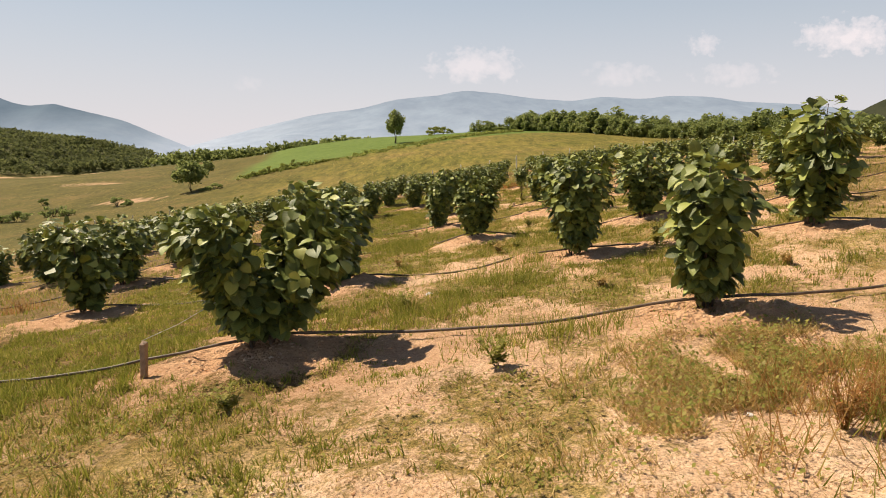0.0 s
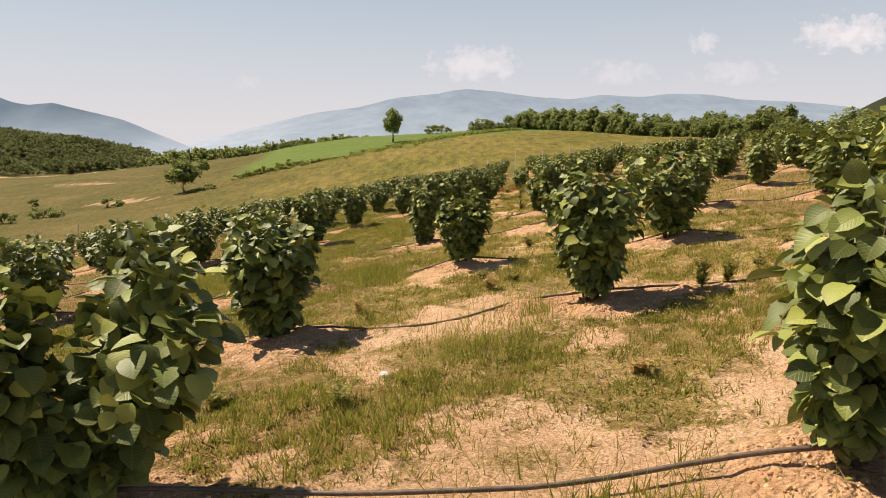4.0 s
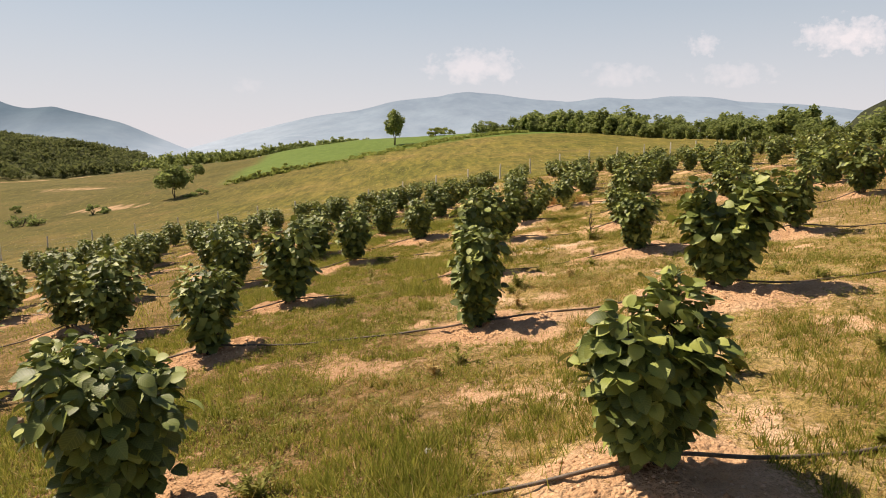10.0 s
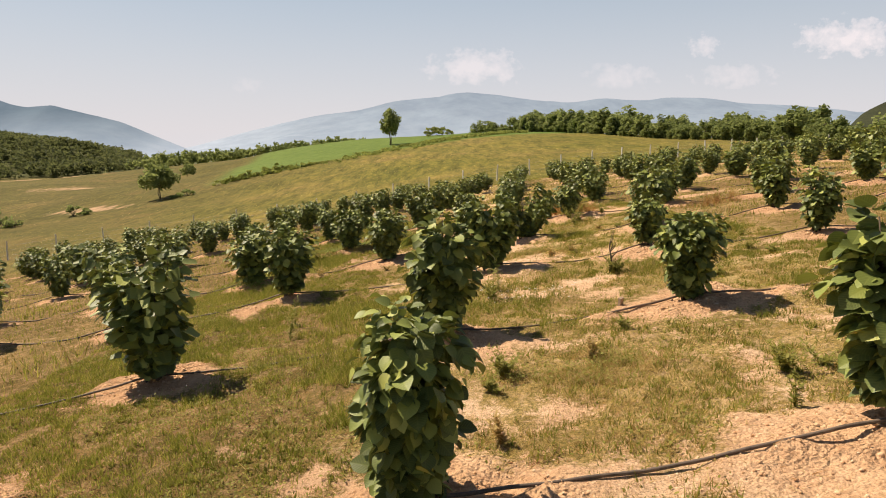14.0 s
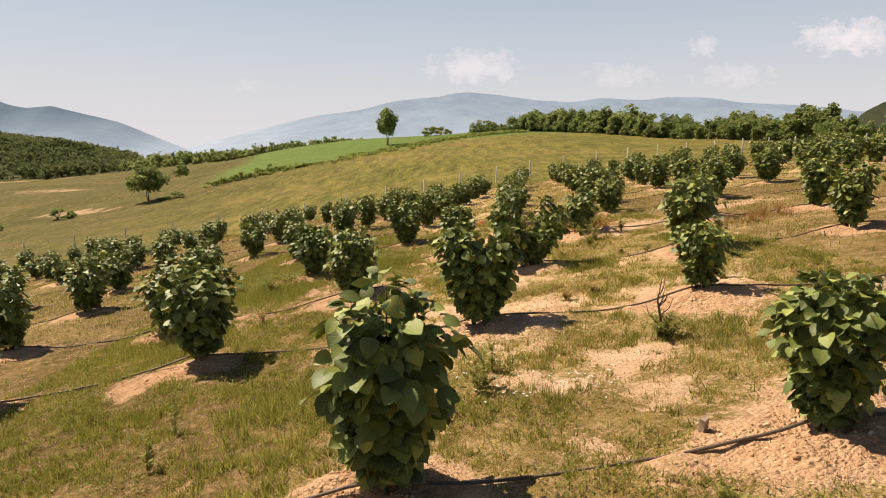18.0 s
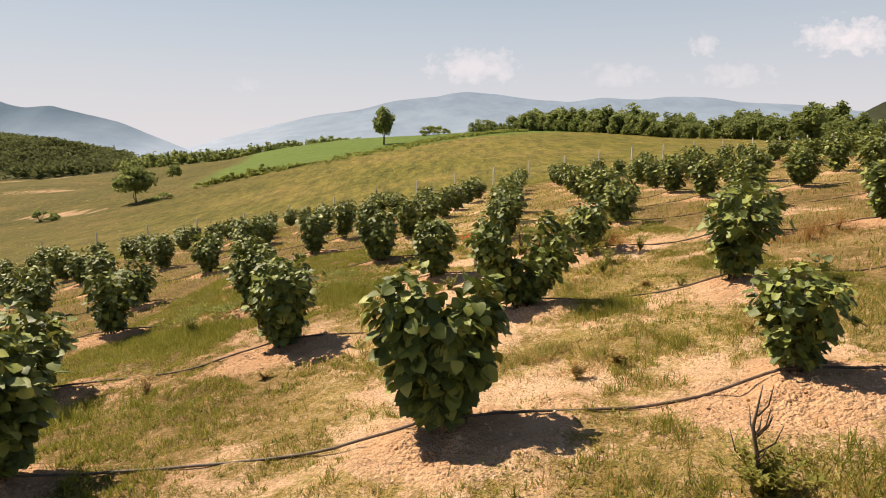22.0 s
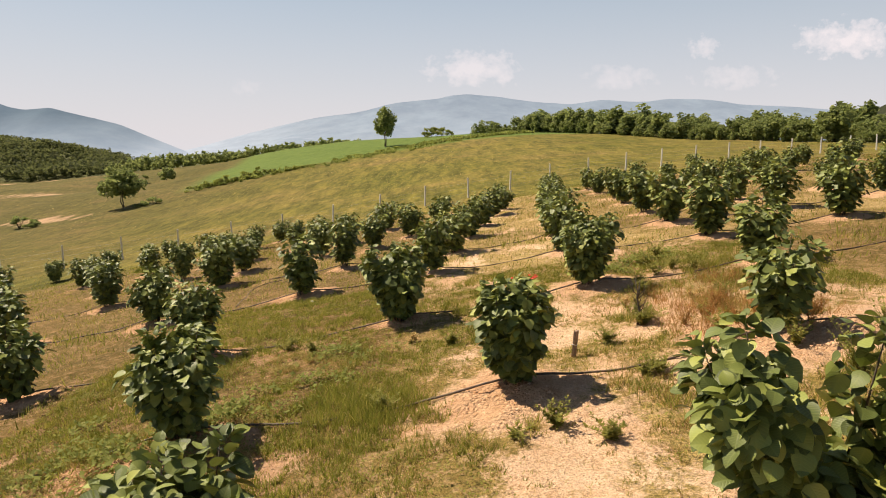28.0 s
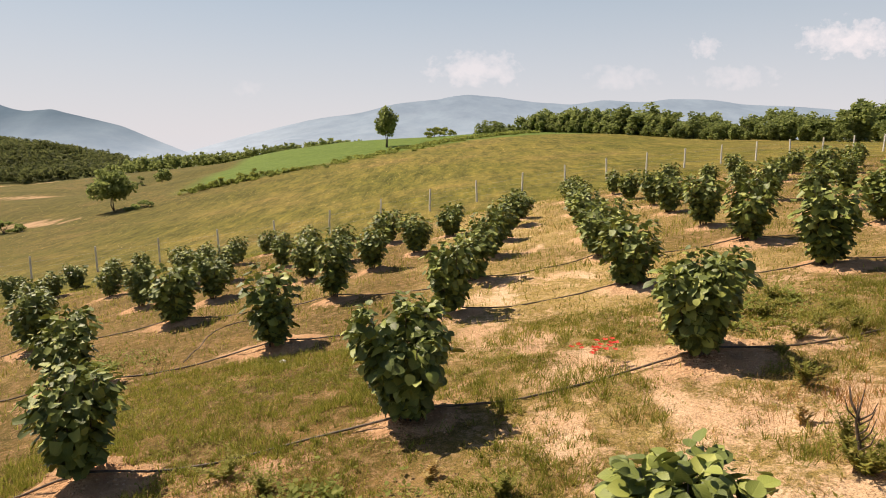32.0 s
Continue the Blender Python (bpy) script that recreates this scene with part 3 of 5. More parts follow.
cover[:, 3] = 1 - wood.ravel()
cover[:, 2] = step(-2, 1.5, GY - edge_y(GX) + 1.5 * fbm(GX, GY, 4, 3)).ravel()
attr = me.attributes.new("cover", "FLOAT_COLOR", "POINT")
attr.data.foreach_set("color", cover.ravel())
attr = me.attributes.new("hoed", "FLOAT", "POINT")
attr.data.foreach_set("value", GM.ravel().astype(np.float32))
attr = me.attributes.new("lush", "FLOAT", "POINT")
attr.data.foreach_set("value", lushness(GX, GY).ravel().astype(np.float32))
ground = tagged(new("ground", me), "sloping dry orchard soil and meadow running to the hills", "ground", kind="structure")

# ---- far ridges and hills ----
# the bluish emission colours stand in for haze before the ridges
M_RIDGE = painted_haze_material("hazy_ridge", (0.10, 0.12, 0.13), (0.25, 0.31, 0.385), 0.72, 0, 260, -500, -2300)
M_RIDGE_NEAR = painted_haze_material("hazy_near_ridge", (0.07, 0.09, 0.10), (0.115, 0.165, 0.215), 0.72, -30, 150, -1350, -1000)
M_WOODED = plain_material("wooded_hill", (0.030, 0.038, 0.018), (0.06, 0.065, 0.028), 0.05, 0.95, 0.6, 1.5)


def ridge(name, label, far, knots, material, deep=1400):
    """A mountain side: skyline given as (bearing, rise) per unit of distance, falling towards the viewer."""
    b, r = np.array(knots, float).T
    bb = np.linspace(b[0], b[-1], 220)
    rr = np.interp(bb, b, r)
    ker = np.hanning(9)
    rr = np.convolve(np.pad(rr, 4, "edge"), ker / ker.sum(), "valid")
    s = np.linspace(0, 1, 26)
    S, B = np.meshgrid(s, bb, indexing="ij")
    X, Y = B * far, far - S * deep
    top = rr[None, :] * far + 10 * fbm(bb * far, bb * 0, 260, 4)[None, :]
    Z = top * (1 - S) ** 1.3 - 140 * S + (60 * fbm(X, Y, 420, 4)) * np.sin(math.pi * np.clip(S * 1.0, 0, 1))
    n = len(bb)
    i = np.arange(len(s) * n).reshape(len(s), n)
    q = np.stack([i[:-1, :-1], i[:-1, 1:], i[1:, 1:], i[1:, :-1]], -1).reshape(-1, 4)
    me = fast_mesh(name, np.stack([X, Y, Z], -1).reshape(-1, 3), q, material, True)
    return tagged(new(name, me), label, "mountain", kind="structure")


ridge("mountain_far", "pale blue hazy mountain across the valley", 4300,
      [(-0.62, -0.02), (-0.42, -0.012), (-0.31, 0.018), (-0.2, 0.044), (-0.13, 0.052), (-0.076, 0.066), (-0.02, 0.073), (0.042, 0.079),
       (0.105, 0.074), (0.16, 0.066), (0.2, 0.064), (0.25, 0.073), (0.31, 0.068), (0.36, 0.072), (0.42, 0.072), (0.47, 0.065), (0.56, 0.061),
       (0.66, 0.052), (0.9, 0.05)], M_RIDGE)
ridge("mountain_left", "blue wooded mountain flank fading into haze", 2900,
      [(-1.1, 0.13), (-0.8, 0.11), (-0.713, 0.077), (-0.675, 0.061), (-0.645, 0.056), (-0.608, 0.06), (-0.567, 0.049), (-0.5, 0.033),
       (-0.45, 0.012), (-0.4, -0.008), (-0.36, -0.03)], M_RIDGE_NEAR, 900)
ridge("hill_right", "dark green wooded hillside beyond the trees", 1100,
      [(0.60, -0.01), (0.655, 0.046), (0.69, 0.063), (0.73, 0.082), (0.8, 0.11), (1.1, 0.17)], M_WOODED, 420)


# ---- hazel bush ----
# half widths along a leaf, from stalk to tip
ROUND_LEAF = ((-0.06, 0.34), (0.10, 0.86), (0.38, 1.0), (0.66, 0.84), (0.86, 0.42), (1.0, 0.0))
PLAIN_LEAF = ((0.04, 0.95), (0.90, 0.50))


def leaf_blades(p, tip_way, up_way, size, fold, curl, shape):
    """Many broad, short-pointed hazel leaves at once: verts and quads, each folded along its midrib and curling down to its tip."""
    y = tip_way / np.linalg.norm(tip_way, axis=1)[:, None]
    x = np.cross(y, up_way)
    x /= np.linalg.norm(x, axis=1)[:, None] + 1e-9
    z = np.cross(x, y)
    rows = []
    for u, k in shape:
        mid = p + y * (size * u)[:, None] - z * (curl * size * u * u)[:, None]
        w = size * 0.50 * k
        wing = z * (fold * w)[:, None]
        rows += [mid - x * w[:, None] + wing, mid, mid + x * w[:, None] + wing]
    v = np.stack(rows, 1)
    n, per = len(p), 3 * len(shape)
    quad = []
    for i in range(len(shape) - 1):
        a = 3 * i
        quad += [(a, a + 1, a + 4, a + 3), (a + 1, a + 2, a + 5, a + 4)]
    f = (np.arange(n) * per)[:, None, None] + np.array(quad)[None]
    rib = np.array([(side * k, u, 0) for u, k in shape for side in (-1, 0, 1)], np.float32)
    return v.reshape(-1, 3), f.reshape(-1, 4), np.tile(rib, (n, 1))


def leaf_mesh(name, blades):
    v, f, rib = blades
    me = fast_mesh(name, v, f, M_LEAF, True)
    me.attributes.new("rib", "FLOAT_VECTOR", "POINT").data.foreach_set("vector", rib.ravel())
    return me


FORMS = {  # shoots, reach of the shoots, thickness of a shoot's leaves, heights of the shoots
    "a": (7, 0.29, 0.175, (0.66, 1.04)), "b": (9, 0.36, 0.18, (0.64, 1.03)), "c": (9, 0.30, 0.185, (0.76, 1.0)), "d": (6, 0.20, 0.17, (0.65, 1.05)),
    "v": (8, 0.29, 0.165, (0.70, 1.03)), "w": (9, 0.60, 0.165, (0.74, 1.02)), "t": (6, 0.19, 0.19, (0.62, 1.06)), "s": (7, 0.27, 0.19, (0.70, 1.05))}


def build_bush(form, seed, loose):
    """A hazel about 1.3 m high: leafy shoots rising from one stool; loose: how many outer leaves are objects of their own."""
    r = np.random.default_rng(seed)
    count, spread, thick, heights = FORMS[form]
    root = new("hazel_bush")
    inner, P, WAY, UP, SIZE = [], [], [], [], []
    for k in range(count):
        ang = 2 * math.pi * (k + r.uniform(-0.3, 0.3)) / count
        if form in "vw":
            ang = (0 if k % 2 else math.pi) + r.uniform(-0.55, 0.55)
        reach = spread * r.uniform(0.55, 1.2) if k else 0.04
        top = 1.3 * (r.uniform(*heights) if k else r.uniform(0.92, 1.02)) * ({"v": 0.62, "w": 0.5}.get(form, 1) if k == 0 else 1)
        head = np.array([math.cos(ang), math.sin(ang), 0.0])
        foot, tip = head * 0.06 + (0, 0, -0.06), head * reach + (0, 0, top)
        bend = head * 0.62 * reach + (0, 0, 0.50 * top)
        axis = lambda u: foot * (1 - u) ** 2 + bend * (2 * u * (1 - u)) + tip * (u * u)
        stem = tube([Vector(axis(i / 6 * 0.96)) for i in range(7)], [0.013 - 0.0016 * i for i in range(7)], 5)
        if k < 4:
            part("stem", mesh_from("stem", *stem, M_BARK), root)
        else:
            inner.append(stem)
        n = 215 if loose else 105
        if form == "s":
            n = int(n * 0.75)
        u = (0.13 + 0.89 * ((np.arange(n) + r.random(n)) / n) ** 0.95)[:, None]
        th = r.uniform(0, 2 * np.pi, n)
        girth = thick * (0.20 + 1.62 * u[:, 0]) * np.clip(1.0 - 0.70 * np.clip((u[:, 0] - 0.66) / 0.36, 0, 1) ** 1.6, 0.15, 1)
        girth *= 0.88 + 0.30 * np.sin(17 * u[:, 0] + 2 * th + 2.1 * k) * (u[:, 0] < 0.97)
        d = girth * (0.15 + 0.85 * r.random(n) ** 0.65) * np.where(r.random(n) < 0.10, 1.3, 1.0)
        side = np.stack([np.cos(th), np.sin(th), np.zeros(n)], 1)
        p = axis(u) + side * d[:, None]
        p[:, 2] = np.maximum(p[:, 2] + r.uniform(-0.03, 0.03, n), 0.10 + 0.12 * r.random(n))
        out = p * (1, 1, 0)
        out /= np.linalg.norm(out, axis=1)[:, None] + 1e-3
        way = side * 0.7 + out * 0.5
        way = way + np.stack([r.uniform(-0.55, 0.55, n), r.uniform(-0.55, 0.55, n), r.uniform(-1.15, 0.25, n) + 0.8 * (u[:, 0] > 0.93)], 1)
        up = out * r.uniform(0.05, 0.55, n)[:, None] + np.stack([r.uniform(-0.8, 0.8, n), r.uniform(-0.8, 0.8, n), np.ones(n)], 1)
        size = (r.uniform(0.072, 0.130, n) if loose else r.uniform(0.095, 0.15, n)) * np.where(u[:, 0] > 0.94, 0.72, 1.0) * (1.12 if form == "s" else 1)
        P.append(p), WAY.append(way), UP.append(up), SIZE.append(size)
    if inner:
        part("stem", mesh_from("stem", *merge(inner), M_BARK), root, "cluster of thin inner stems")
    p, way, up, size = np.concatenate(P), np.concatenate(WAY), np.concatenate(UP), np.concatenate(SIZE)
    fold, curl = r.uniform(0.08, 0.5, len(p)), r.uniform(0.05, 0.5, len(p))
    single = np.zeros(len(p), bool)
    if loose:
        reach = np.hypot(p[:, 0], p[:, 1]) + 0.12 * r.random(len(p))
        single[np.argsort(-reach)[: 2 * loose : 2]] = True
        for i in np.flatnonzero(single):
            ob = part("leaf", LEAF_MESHES[min(3, int((size[i] - 0.05) / 0.022))], root)
            y = Vector(way[i]).normalized()
            x = y.cross(Vector(up[i])).normalized()
            z = x.cross(y)
            ob.matrix_basis = Matrix(((x.x, y.x, z.x, p[i, 0]), (x.y, y.y, z.y, p[i, 1]), (x.z, y.z, z.z, p[i, 2]), (0, 0, 0, 1)))
    keep_in = ~single
    blades = leaf_blades(p[keep_in], way[keep_in], up[keep_in], size[keep_in], fold[keep_in], curl[keep_in], ROUND_LEAF if loose else PLAIN_LEAF)
    part("foliage", leaf_mesh("foliage", blades), root, "dense mass of broad toothed green leaves")
    return root


LEAF_MESHES = []
for size, fold in ((0.074, 0.3), (0.092, 0.18), (0.108, 0.36), (0.125, 0.25)):
    one = np.array([[0.0, 0.0, 0.0]])
    LEAF_MESHES.append(leaf_mesh("leaf", leaf_blades(one, one + (0, 1, 0), one + (0, 0, 1), np.array([size]), np.array([fold]), np.array([0.3]), ROUND_LEAF)))

BUSH_LABELS = {"a": "leafy young hazel bush on a bare mound of soil", "b": "broad dense young hazel bush with dark green leaves",
               "c": "low rounded young hazel bush with dense leaves", "d": "small young hazel bush with upright shoots",
               "v": "young hazel bush parting into two leafy halves", "w": "young hazel bush split into two wide leafy lobes", "t": "tall narrow young hazel bush with stacked leaves",
               "s": "open young hazel bush with large sunlit yellow-green leaves"}


def on_path(x, y):
    return abs(x - 0.4) < 3.4 and 4 < y < 35


far_kit = {form: [build_bush(form, 60 + 7 * i + k, 0) for k in range(4 if form in "ab" else 2)] for i, form in enumerate("abcdvtsw")}
used = set()
near_count = 0
for n, (x, y, h, form) in enumerate(BUSHES):
    near = on_path(x, y) and near_count < 24
    if near:
        kit = build_bush(form, 400 + n, 118)
        near_count += 1
    else:
        kit = far_kit[form][n % len(far_kit[form])]
    turn = random.uniform(-25, 25) if form in "vw" else random.uniform(0, 360)
    wide = random.uniform(0.95, 1.1) * (1.15 if y > 36 else 1.06)
    scl = h / 1.34 * (0.93 if y > 42 else 1)
    m = pose(x, y, ground_at(x, y) + 0.01, 0, 0, turn) @ Matrix.Diagonal((scl * wide, scl * wide, scl, 1))
    ob = kit
    if kit in used:
        ob = copy_thing(kit, m)
    used.add(kit)
    ob.matrix_basis = m
    tagged(ob, BUSH_LABELS[form], "bush", group="hazel bushes in planted rows")
for kit in [b for k in far_kit.values() for b in k]:
    if kit not in used:
        for o in (*kit.children_recursive, kit):
            bpy.data.objects.remove(o)


# ---- drip hoses, one along each row ----
def hose(places, n):
    r = random.Random(500 + n)
    pts = []
    xs = [p for p in places if -13 < p[0] < 15]
    if len(xs) < 2:
        return
    ends = [(xs[0][0] - 2.2, xs[0][1] + r.uniform(-0.2, 0.2))] + [b[:2] for b in xs] + [(xs[-1][0] + 2.4, xs[-1][1] + r.uniform(-0.2, 0.2))]
    for i, ((x0, y0), (x1, y1)) in enumerate(zip(ends, ends[1:])):
        steps = 26
        sway, slack = r.uniform(-0.08, 0.08), (0.05 if n == 0 else r.uniform(-0.015, 0.0))
        for k in range(steps):
            u = k / steps
            x, y = x0 + (x1 - x0) * u, y0 + (y1 - y0) * u + sway * math.sin(math.pi * u) + 0.03 * math.sin(9 * u + n)
            a = 0.07 if i > 0 else 0.01
            b = 0.07 if i < len(ends) - 2 else 0.01
            lift = max(a * max(0, 1 - u * 2.6) ** 1.5, b * max(0, 1 - (1 - u) * 2.6) ** 1.5) + slack * math.sin(math.pi * u)
            pts.append((x, y - 0.03, lift))
    z = ground_height(np.array([p[0] for p in pts]), np.array([p[1] for p in pts]))
    z = np.convolve(np.pad(z, 3, "edge"), np.ones(7) / 7, "valid")
    line = [(p[0], p[1], zz + 0.016 + p[2]) for p, zz in zip(pts, z)]
    ob = new("irrigation_hose", mesh_from("irrigation_hose", *tube(line, [0.0125] * len(line), 7), M_HOSE))
    tagged(ob, "black plastic drip hose sagging between bushes over the soil", "hose", group="drip hoses along the rows")


for n, places in enumerate(ROWS[:11]):
    hose(places, n)
# one loose end lying in the grass
loose = [(-4.55 + 0.04 * max(0, k - 9) ** 2, 37.75 + 0.16 * k - 0.02 * max(0, k - 9) ** 2, 0) for k in range(14)]
zz = [ground_at(p[0], p[1]) + 0.02 + 0.16 * (k / 13) for k, p in enumerate(loose)]
tagged(new("irrigation_hose", mesh_from("irrigation_hose", *tube([(p[0], p[1], h) for p, h in zip(loose, zz)], [0.0105] * 14, 7), M_HOSE)),
       "loose end of drip hose curving through grass", "hose")


# ---- stakes ----
def stake(x, y, h, lean, material, label, wide=0.026, name="wooden_stake"):
    bm = bmesh.new()
    bmesh.ops.create_cube(bm, size=1)
    bmesh.ops.scale(bm, vec=(wide * 2, wide * 1.6, h + 0.12), verts=bm.verts)
    bmesh.ops.translate(bm, vec=(0, 0, h / 2 - 0.06), verts=bm.verts)
    bmesh.ops.subdivide_edges(bm, edges=[e for e in bm.edges if abs(e.verts[0].co.z - e.verts[1].co.z) > 0.1], cuts=4)
    r = random.Random(int(x * 100))
    for v in bm.verts:
        v.co.x += r.uniform(-0.004, 0.004)
        v.co.y += r.uniform(-0.004, 0.004)
        if v.co.z > h - 0.03:
            v.co.z += r.uniform(-0.02, 0.01)
    bmesh.ops.bevel(bm, geom=bm.edges[:], offset=0.003, segments=1, affect="EDGES")
    me = bpy.data.meshes.new(name)
    bm.to_mesh(me)
    me.materials.append(material)
    ob = new(name, me)
    ob.matrix_basis = pose(x, y, ground_at(x, y), lean, lean * 0.6, r.uniform(0, 90))
    tagged(ob, label, "stake")


stake(-2.21, 4.4, 0.30, 2, M_WOOD, "short weathered wooden stake beside the hose")
stake(-4.15, 12.4, 0.30, 1, M_WOOD, "short brown wooden stake in bare soil")
stake(-4.12, 13.1, 0.26, 3, M_WOOD, "short brown wooden stake behind another")
stake(2.35, 19.2, 0.10, 5, M_WOOD, "broken stump of a wooden stake")
stake(1.75, 30.75, 0.32, 3, M_WOOD, "grey wooden stake beside a low bush")
stake(4.82, 25.6, 0.36, 4, M_STONE, "thin white stick stuck in the soil", 0.008, "white_stick")

cord = [(-2.21, 4.4, 0.31), (-1.95, 4.5, 0.42), (-1.6, 4.68, 0.62)]
cord = [(a, b, ground_at(-2.21, 4.4) + c) for a, b, c in cord]
tagged(new("cord", mesh_from("cord", *tube(cord, [0.003] * 3, 5), M_CORD)), "thin pale cord tied from a stake to a bush", "cord")

ring = [(1.75 + 0.034 * math.cos(a), 30.75 + 0.03 * math.sin(a), ground_at(1.75, 30.75) + 0.15 + 0.01 * math.sin(2 * a)) for a in np.linspace(0, 2 * math.pi, 13)]
tagged(new("cord", mesh_from("cord", *tube(ring, [0.004] * 13, 5), M_CORD)), "white tie knotted round a grey wooden stake", "cord")

# ---- fence ----
fence = tagged(new("fence"), "long wire fence on slim pale concrete posts", "fence")
post_bm = bmesh.new()
bmesh.ops.create_cube(post_bm, size=1)
bmesh.ops.scale(post_bm, vec=(0.115, 0.115, 1.95), verts=post_bm.verts)
bmesh.ops.translate(post_bm, vec=(0, 0, 0.525), verts=post_bm.verts)
for v in post_bm.verts:
    if v.co.z > 1:
        v.co.x, v.co.y = v.co.x * 0.8, v.co.y * 0.8
bmesh.ops.bevel(post_bm, geom=post_bm.edges[:], offset=0.012, segments=1, affect="EDGES")
post_me = bpy.data.meshes.new("post")
post_bm.to_mesh(post_me)
post_me.materials.append(M_CONCRETE)
fence_rnd = random.Random(9)
tops = []
x = -10.77 - 3.258 * 8
while x < 62:
    y = float(fence_y(x))
    z = ground_at(x, y)
    ob = part("post", post_me, fence)
    ob.matrix_basis = pose(x, y, z, fence_rnd.uniform(-3, 3), fence_rnd.uniform(-3, 3), 25)
    tops.append((x, y, z))
    x += 3.258
for lift in (0.4, 0.8, 1.15):
    line = [(a, b - 0.07, c + lift) for a, b, c in tops]
    part("wire", mesh_from("wire", *tube(line, [0.004] * len(line), 3), M_WIRE), fence)


# ---- trees ----
def crown_triangles(r, n, rx, rz, centre, size):
    """Leaf sprays as small bent triangles gathered in clumps on an uneven crown."""
    clumps = []
    for _ in range(max(6, n // 45)):
        d = Vector((r.gauss(0, 1), r.gauss(0, 1), r.gauss(0, 1))).normalized() * r.uniform(0.35, 0.95)
        clumps.append((Vector((d.x * rx, d.y * rx, d.z * rz)) + centre, r.uniform(0.24, 0.46)))
    verts, faces = [], []
    for i in range(n):
        c, k = clumps[i % len(clumps)]
        d = Vector((r.gauss(0, 1), r.gauss(0, 1), r.gauss(0, 1))).normalized() * r.random() ** 0.4
        p = c + Vector((d.x * rx * k, d.y * rx * k, d.z * rz * k * 0.85))
        a = Vector((r.gauss(0, 1), r.gauss(0, 1), r.gauss(0, 0.7))).normalized()
        b = a.cross(Vector((r.gauss(0, 1), r.gauss(0, 1), r.gauss(0, 1)))).normalized()
        s = size * r.uniform(0.6, 1.3)
        o = len(verts)
        verts += [p - a * s, p + b * s * 0.55, p + a * s, p - b * s * 0.5]
        faces.append((o, o + 1, o + 2, o + 3))
    return verts, faces


def make_tree(name, seed, h, wide, clear, n, size, stems=1, label="", lean=0.0):
    """A tree: tapered trunk with limbs, and an uneven crown from the clear height up."""
    r = random.Random(seed)
    root = new(name)
    for s in range(stems):
        off = (s - (stems - 1) / 2) * 0.10 * h
        pts = [Vector((off * u * 1.2 + lean * u + r.uniform(-0.02, 0.02) * h, r.uniform(-0.02, 0.02) * h, u * h * 0.72 - 0.15)) for u in (0, 0.25, 0.5, 0.75, 1)]
        rad = 0.022 * h / math.sqrt(stems)
        chunk, limbs = [tube(pts, [rad, rad * 0.8, rad * 0.6, rad * 0.4, rad * 0.2], 7)], []
        for k in range(5):
            base = pts[2] + (pts[4] - pts[2]) * (k / 5)
            ang = r.uniform(0, 2 * math.pi)
            tip = base + Vector((math.cos(ang) * wide * 0.35, math.sin(ang) * wide * 0.35, h * 0.16))
            limbs.append(tube([base, (base + tip) / 2 + Vector((0, 0, 0.03 * h)), tip], [rad * 0.4, rad * 0.28, rad * 0.1], 5))
        if name == "grove_tree":
            part("trunk", mesh_from("trunk", *merge(chunk + limbs), M_BARK), root)
            continue
        trunk = part("trunk", mesh_from("trunk", *merge(chunk), M_BARK), root)
        for limb in limbs:
            part("limb", mesh_from("limb", *limb, M_BARK), trunk)
    mid = Vector((lean, 0, (h + clear) / 2))
    part("crown", mesh_from("crown", *crown_triangles(r, n, wide / 2, (h - clear) / 2, mid, size), M_CROWN), root)
    tagged(root, label, "tree")
    return root


def put(ob, x, y, turn=0, s=1.0, sz=None):
    ob.matrix_basis = pose(x, y, ground_at(x, y) - 0.05, 0, 0, turn) @ Matrix.Diagonal((s, s, sz or s, 1))
    return ob


put(make_tree("tall_tree", 1, 7.5, 4.5, 1.9, 2600, 0.34, 2, "lone tall leafy tree on the crest of the meadow"), -11.4, 155, 20)
put(make_tree("field_tree", 2, 6.0, 5.8, 1.6, 2600, 0.3, 2, "round spreading tree with two thin trunks in the meadow"), -46.0, 114, 0)
put(make_tree("field_tree", 3, 4.3, 3.9, 1.2, 900, 0.3, 1, "small round tree standing in the meadow"), -63.6, 169, 0)

grove = [make_tree("grove_tree", 20 + k, 6.2, w, clear, 1250, 0.36, 1 + k % 2, "leafy tree in the wooded belt behind the meadow")
         for k, (w, clear) in enumerate(((4.4, -0.3), (5.6, -0.8), (3.6, 0.2), (5.0, -0.4), (4.2, -0.8), (6.0, -0.3)))]
belt = [(9, 216, 3.4), (18, 206, 4.6), (30, 197, 7.2), (38, 176, 5.6), (44, 158, 5.6), (50, 142, 6.2), (55, 125, 5.2), (60, 110, 5.2), (65, 96, 4.4),
        (70, 84, 3.8), (78, 70, 3.4), (88, 55, 3.2)]
tr = random.Random(77)
first = set()
